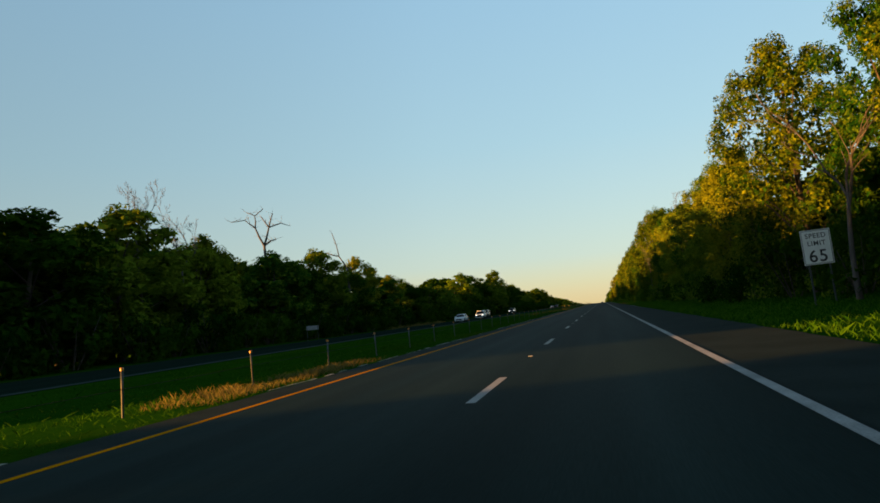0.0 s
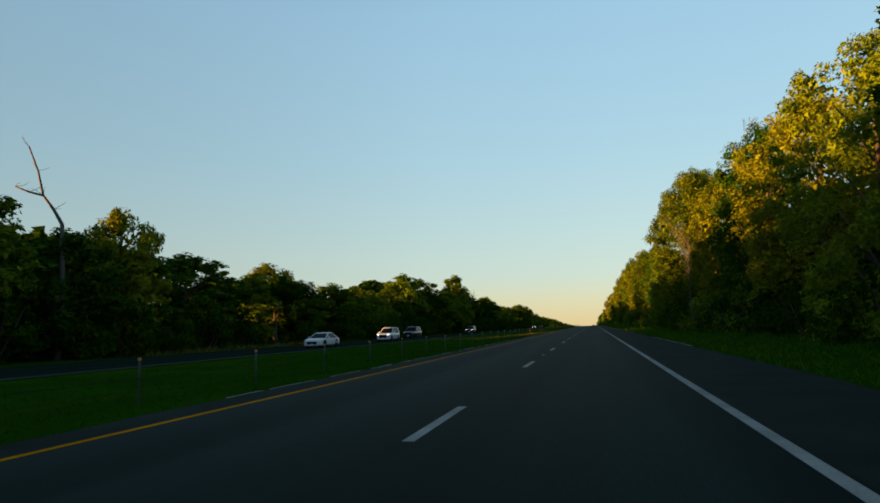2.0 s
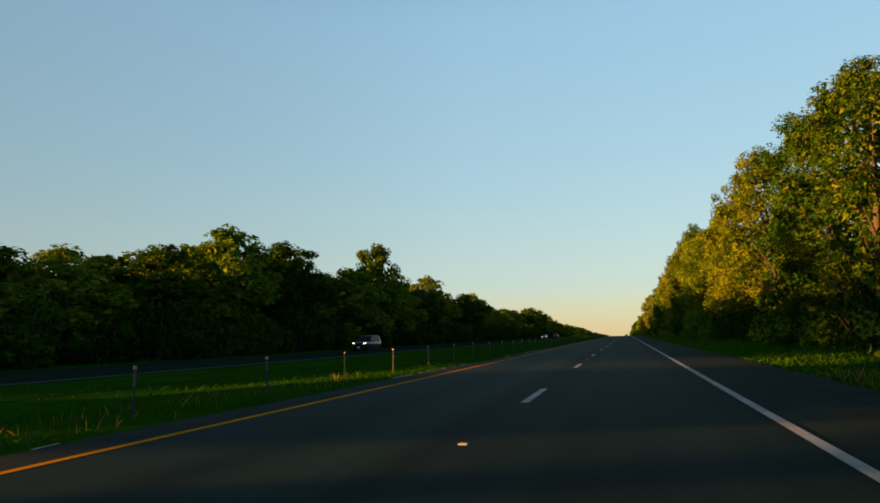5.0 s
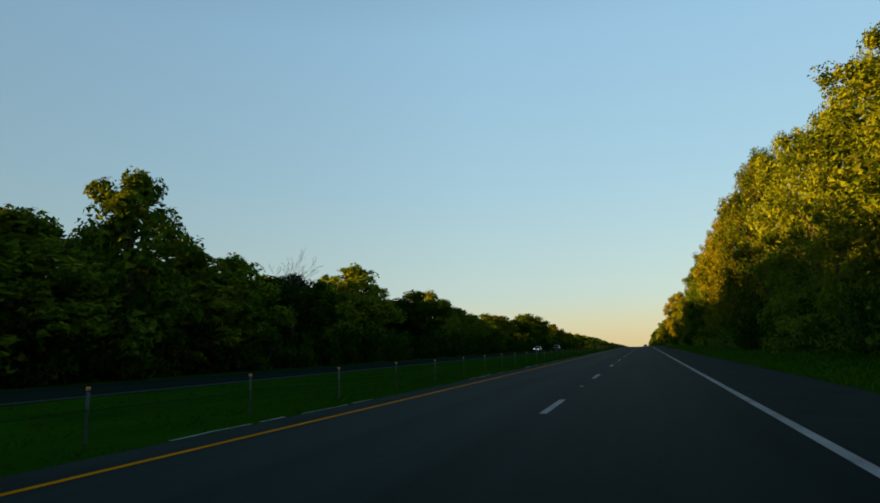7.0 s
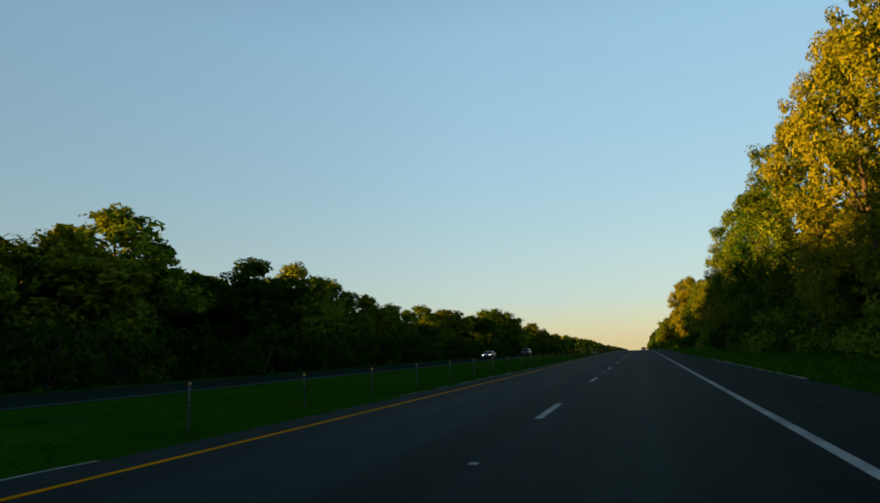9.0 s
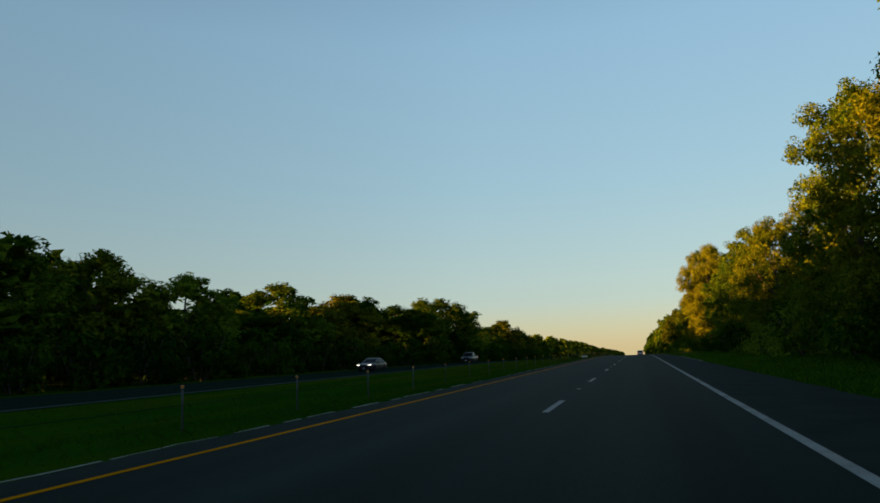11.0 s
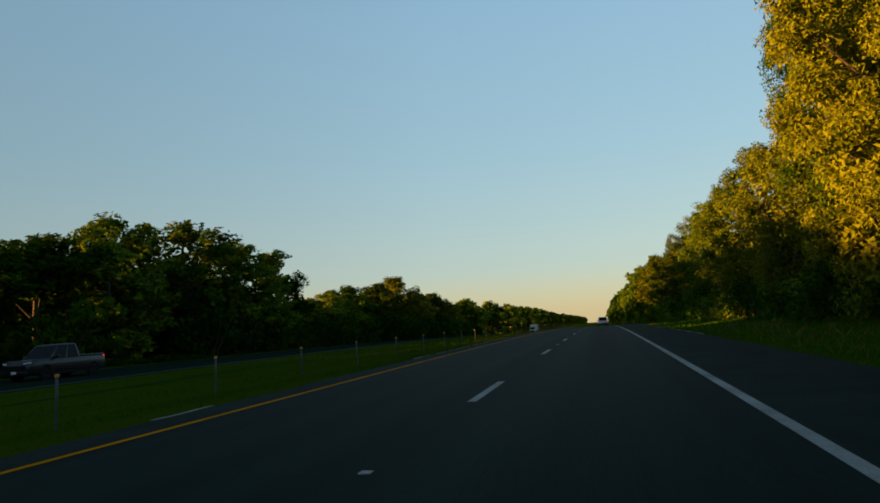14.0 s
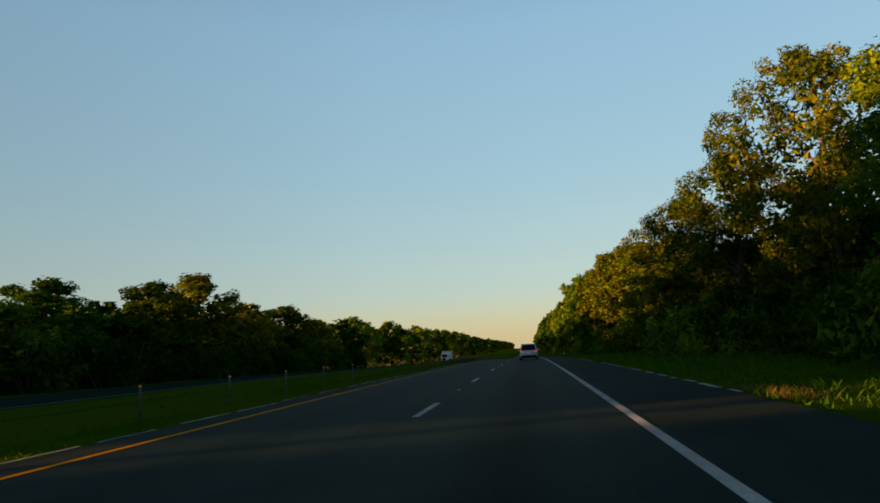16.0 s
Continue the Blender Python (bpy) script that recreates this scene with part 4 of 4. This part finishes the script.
def car(name, label, coat, length, width, height, belt, bonnet, cabin, kind="suv", lit=False, rad=0.36):
    """A car with its tail at y=0 and nose at y=length. cabin: rear base, rear roof, front roof, windscreen base as parts of the length."""
    thing = tagged(new(name), label, "car")
    w, zb = width / 2, 0.26 if kind != "sedan" else 0.2
    y0, y1, y2, y3 = (length * k for k in cabin)
    tail_top = belt if kind != "sedan" else belt - 0.02
    st = [(0.0, w * 0.84, zb + 0.16, tail_top - 0.16), (0.10, w * 0.95, zb + 0.06, tail_top - 0.03), (0.5, w, zb, tail_top), (y3 - 0.15, w, zb, belt - 0.01), (y3 + 0.1, w * 0.99, zb, belt - 0.05),
          (length - 0.55, w * 0.97, zb, bonnet), (length - 0.14, w * 0.90, zb + 0.04, bonnet - 0.09), (length, w * 0.78, zb + 0.14, bonnet - 0.28)]
    if kind == "pickup":
        st = st[:3] + [(y0, w, zb, belt)] + st[3:]
    body = part("body", hull("body", st, coat), thing)
    wb, wt, zr = w * 0.93, w * 0.76, height
    low = [(-wb, y0, belt - 0.04), (wb, y0, belt - 0.04), (wb, y3, belt - 0.04), (-wb, y3, belt - 0.04)]
    high = [(-wt, y1, zr - 0.05), (wt, y1, zr - 0.05), (wt, y2, zr - 0.06), (-wt, y2, zr - 0.06)]
    mid = [(-wt * 0.93, y1 + 0.06, zr - 0.02), (wt * 0.93, y1 + 0.06, zr - 0.02), (wt * 0.93, y2 - 0.10, zr - 0.025), (-wt * 0.93, y2 - 0.10, zr - 0.025)]
    crown = [(-wt * 0.76, y1 + 0.24, zr), (wt * 0.76, y1 + 0.24, zr), (wt * 0.76, y2 - 0.34, zr), (-wt * 0.76, y2 - 0.34, zr)]
    V, F = shell([low, high, mid, crown])
    shell_mesh = mesh("roof", V, F, coat, True)
    shell_mesh.set_sharp_from_angle(angle=radians(48))
    part("roof", shell_mesh, thing)
    part("windscreen", panel("windscreen", (low[2], low[3], high[3], high[2]), 0.07, TINT), thing)
    part("rear_window", panel("rear_window", (low[0], low[1], high[1], high[0]), 0.09, TINT), thing)
    cuts = ((0.07, 0.352), (0.356, 0.664), (0.668, 0.965)) if kind == "suv" else ((0.07, 0.53), (0.54, 0.965)) if kind == "sedan" else ((0.06, 0.45), (0.49, 0.94))
    for a, b in cuts:
        part("side_window", panel("side_window", lerp4((low[1], low[2], high[2], high[1]), a, b), 0.006, TINT), thing)
        part("side_window", panel("side_window", lerp4((low[3], low[0], high[0], high[3]), 1 - b, 1 - a), 0.006, TINT), thing)
    for y in (length * 0.19, length * 0.80):
        for s in (-1, 1):
            wheel(thing, s * (w - 0.10), y, rad, s)
    for s in (-1, 1):
        bm = bmesh.new()
        box_bm(bm, (0.36, 0.16, 0.075), (s * w * 0.72, length - 0.14, bonnet - 0.17), 0.03, (0, -s * 8, -s * 24))
        part("headlight", from_bm("headlight", bm, HEADLAMP if lit else LENS), thing, "lit headlight" if lit else "clear headlight")
        bm = bmesh.new()
        box_bm(bm, (0.24, 0.10, 0.30 if kind != "sedan" else 0.16), (s * w * 0.80, 0.10, belt - 0.16), 0.03, (0, 0, s * 18))
        part("tail_light", from_bm("tail_light", bm, REDLAMP), thing, "red tail light")
        bm = bmesh.new()
        box_bm(bm, (0.22, 0.12, 0.15), (s * (w + 0.10), y3 - 0.35, belt + 0.06), 0.04)
        part("mirror", from_bm("mirror", bm, coat), thing)
        bm = bmesh.new()
        box_bm(bm, (0.05, length * 0.5, 0.12), (s * (w - 0.03), length * 0.495, zb + 0.05), 0.02)
        part("sill", from_bm("sill", bm, TRIM), thing)
        if kind == "suv":
            bm = bmesh.new()
            box_bm(bm, (0.05, (y2 - y1) * 0.8, 0.05), (s * wt * 0.86, (y1 + y2) / 2, zr + 0.025), 0.015)
            part("roof_rail", from_bm("roof_rail", bm, TRIM), thing)
        for dy in (0.30, 0.62):
            bm = bmesh.new()
            box_bm(bm, (0.03, 0.16, 0.03), (s * (w * 0.985), y0 + (y3 - y0) * dy, belt - 0.14), 0.008)
            part("door_handle", from_bm("door_handle", bm, coat), thing)
    bm = bmesh.new()
    box_bm(bm, (w * 1.05, 0.10, 0.42 if kind == "suv" else 0.26), (0, length, bonnet - 0.40), 0.03)
    part("grille", from_bm("grille", bm, TRIM), thing, "dark grille")
    for y, dy in ((0.02, -1), (length - 0.05, 1)):
        bm = bmesh.new()
        box_bm(bm, (w * 1.62, 0.16, 0.22), (0, y, zb + 0.16), 0.05)
        part("bumper", from_bm("bumper", bm, coat if kind != "suv" or dy > 0 else TRIM), thing)
        bm = bmesh.new()
        box_bm(bm, (0.31, 0.02, 0.15), (0, y + dy * (0.09 if dy > 0 else 0.04), zb + (0.2 if dy > 0 else 0.52)), 0.004)
        part("number_plate", from_bm("number_plate", bm, PLATE), thing)
    if kind == "pickup":
        bm = bmesh.new()
        box_bm(bm, (width * 0.80, y0 - 0.20, 0.02), (0, y0 / 2 + 0.06, belt + 0.004))
        part("bed", from_bm("bed", bm, TRIM), thing, "dark open load bed")
        for s in (-1, 1):
            bm = bmesh.new()
            box_bm(bm, (0.10, y0 - 0.15, 0.10), (s * w * 0.88, y0 / 2 + 0.05, belt + 0.02), 0.03)
            part("bed_rail", from_bm("bed_rail", bm, coat), thing)
    return thing


def park(thing, x, y, away=False):
    """Stand a car on its carriageway with its middle near (x, y)."""
    z = road_z(y) - (0.40 if x < -10 else 0.0)
    tilt = road_slope(y)
    thing.matrix_basis = pose(x, y - 2.4, z, tilt, 0, 0) if away else pose(x, y + 2.4, z, -tilt, 0, 180)


SUV = (0.015, 0.08, 0.53, 0.70)
SEDAN = (0.10, 0.30, 0.52, 0.72)
park(car("crossover", "silver crossover seen from behind on the road", CAR_SILVER, 4.6, 1.85, 1.68, 1.02, 0.98, SUV), 2.0, 555.4, True)
park(car("suv", "white sport utility vehicle on the oncoming carriageway", CAR_WHITE, 4.88, 1.89, 1.86, 1.16, 1.10, SUV, lit=True, rad=0.39), -25.0, 149.6)
park(car("sedan", "white four-door sedan on the oncoming carriageway", CAR_WHITE, 5.0, 1.9, 1.48, 0.96, 0.90, SEDAN, kind="sedan", rad=0.37), -24.6, 126.0)
park(car("suv", "large black sport utility vehicle on the oncoming carriageway", CAR_BLACK, 5.5, 2.0, 1.95, 1.2, 1.14, SUV, rad=0.40), -28.2, 174.0)
park(car("suv", "dark sport utility vehicle with a lit headlight", CAR_BLACK, 5.1, 1.95, 1.86, 1.15, 1.1, SUV, lit=True, rad=0.39), -28.6, 232.0)
park(car("sedan", "dark blue-grey sedan with lit headlights", CAR_GREY, 4.9, 1.85, 1.45, 0.94, 0.88, SEDAN, kind="sedan", lit=True, rad=0.34), -27.6, 409.0)
park(car("pickup_truck", "dark grey crew-cab pickup truck on the oncoming carriageway", CAR_GREY, 5.6, 1.98, 1.88, 1.14, 1.1, (0.36, 0.39, 0.62, 0.75), kind="pickup", rad=0.39), -28.2, 458.0)

# lorry with a tall box body, far down the oncoming carriageway
lorry = tagged(new("lorry"), "white lorry with a tall box trailer", "lorry")
bm = bmesh.new()
box_bm(bm, (2.5, 12.0, 2.8), (0, 6.0, 2.6), 0.05)
part("box_body", from_bm("box_body", bm, CAR_WHITE), lorry)
part("cab", mesh("cab", *shell([[(-1.2, 12.4, 0.6), (1.2, 12.4, 0.6), (1.2, 12.4, 3.0), (-1.2, 12.4, 3.0)], [(-1.2, 14.0, 0.6), (1.2, 14.0, 0.6), (1.2, 14.0, 2.9), (-1.2, 14.0, 2.9)],
                                [(-1.15, 14.5, 0.6), (1.15, 14.5, 0.6), (1.1, 14.5, 1.7), (-1.1, 14.5, 1.7)], [(-1.0, 15.9, 0.6), (1.0, 15.9, 0.6), (0.95, 15.9, 1.5), (-0.95, 15.9, 1.5)]]), CAR_WHITE), lorry)
part("windscreen", panel("windscreen", ((1.15, 14.5, 1.7), (-1.15, 14.5, 1.7), (-1.2, 14.0, 2.9), (1.2, 14.0, 2.9)), 0.1, TINT, 0.02), lorry)
bm = bmesh.new()
box_bm(bm, (1.2, 0.06, 0.8), (0, 15.92, 1.05), 0.02)
part("grille", from_bm("grille", bm, TRIM), lorry)
for y in (1.5, 2.8, 12.9, 15.2):
    for s in (-1, 1):
        wheel(lorry, s * 1.1, y, 0.5, s)
lorry.matrix_basis = pose(-29.0, 744.0, road_z(736) - 0.40, -road_slope(736), 0, 180)
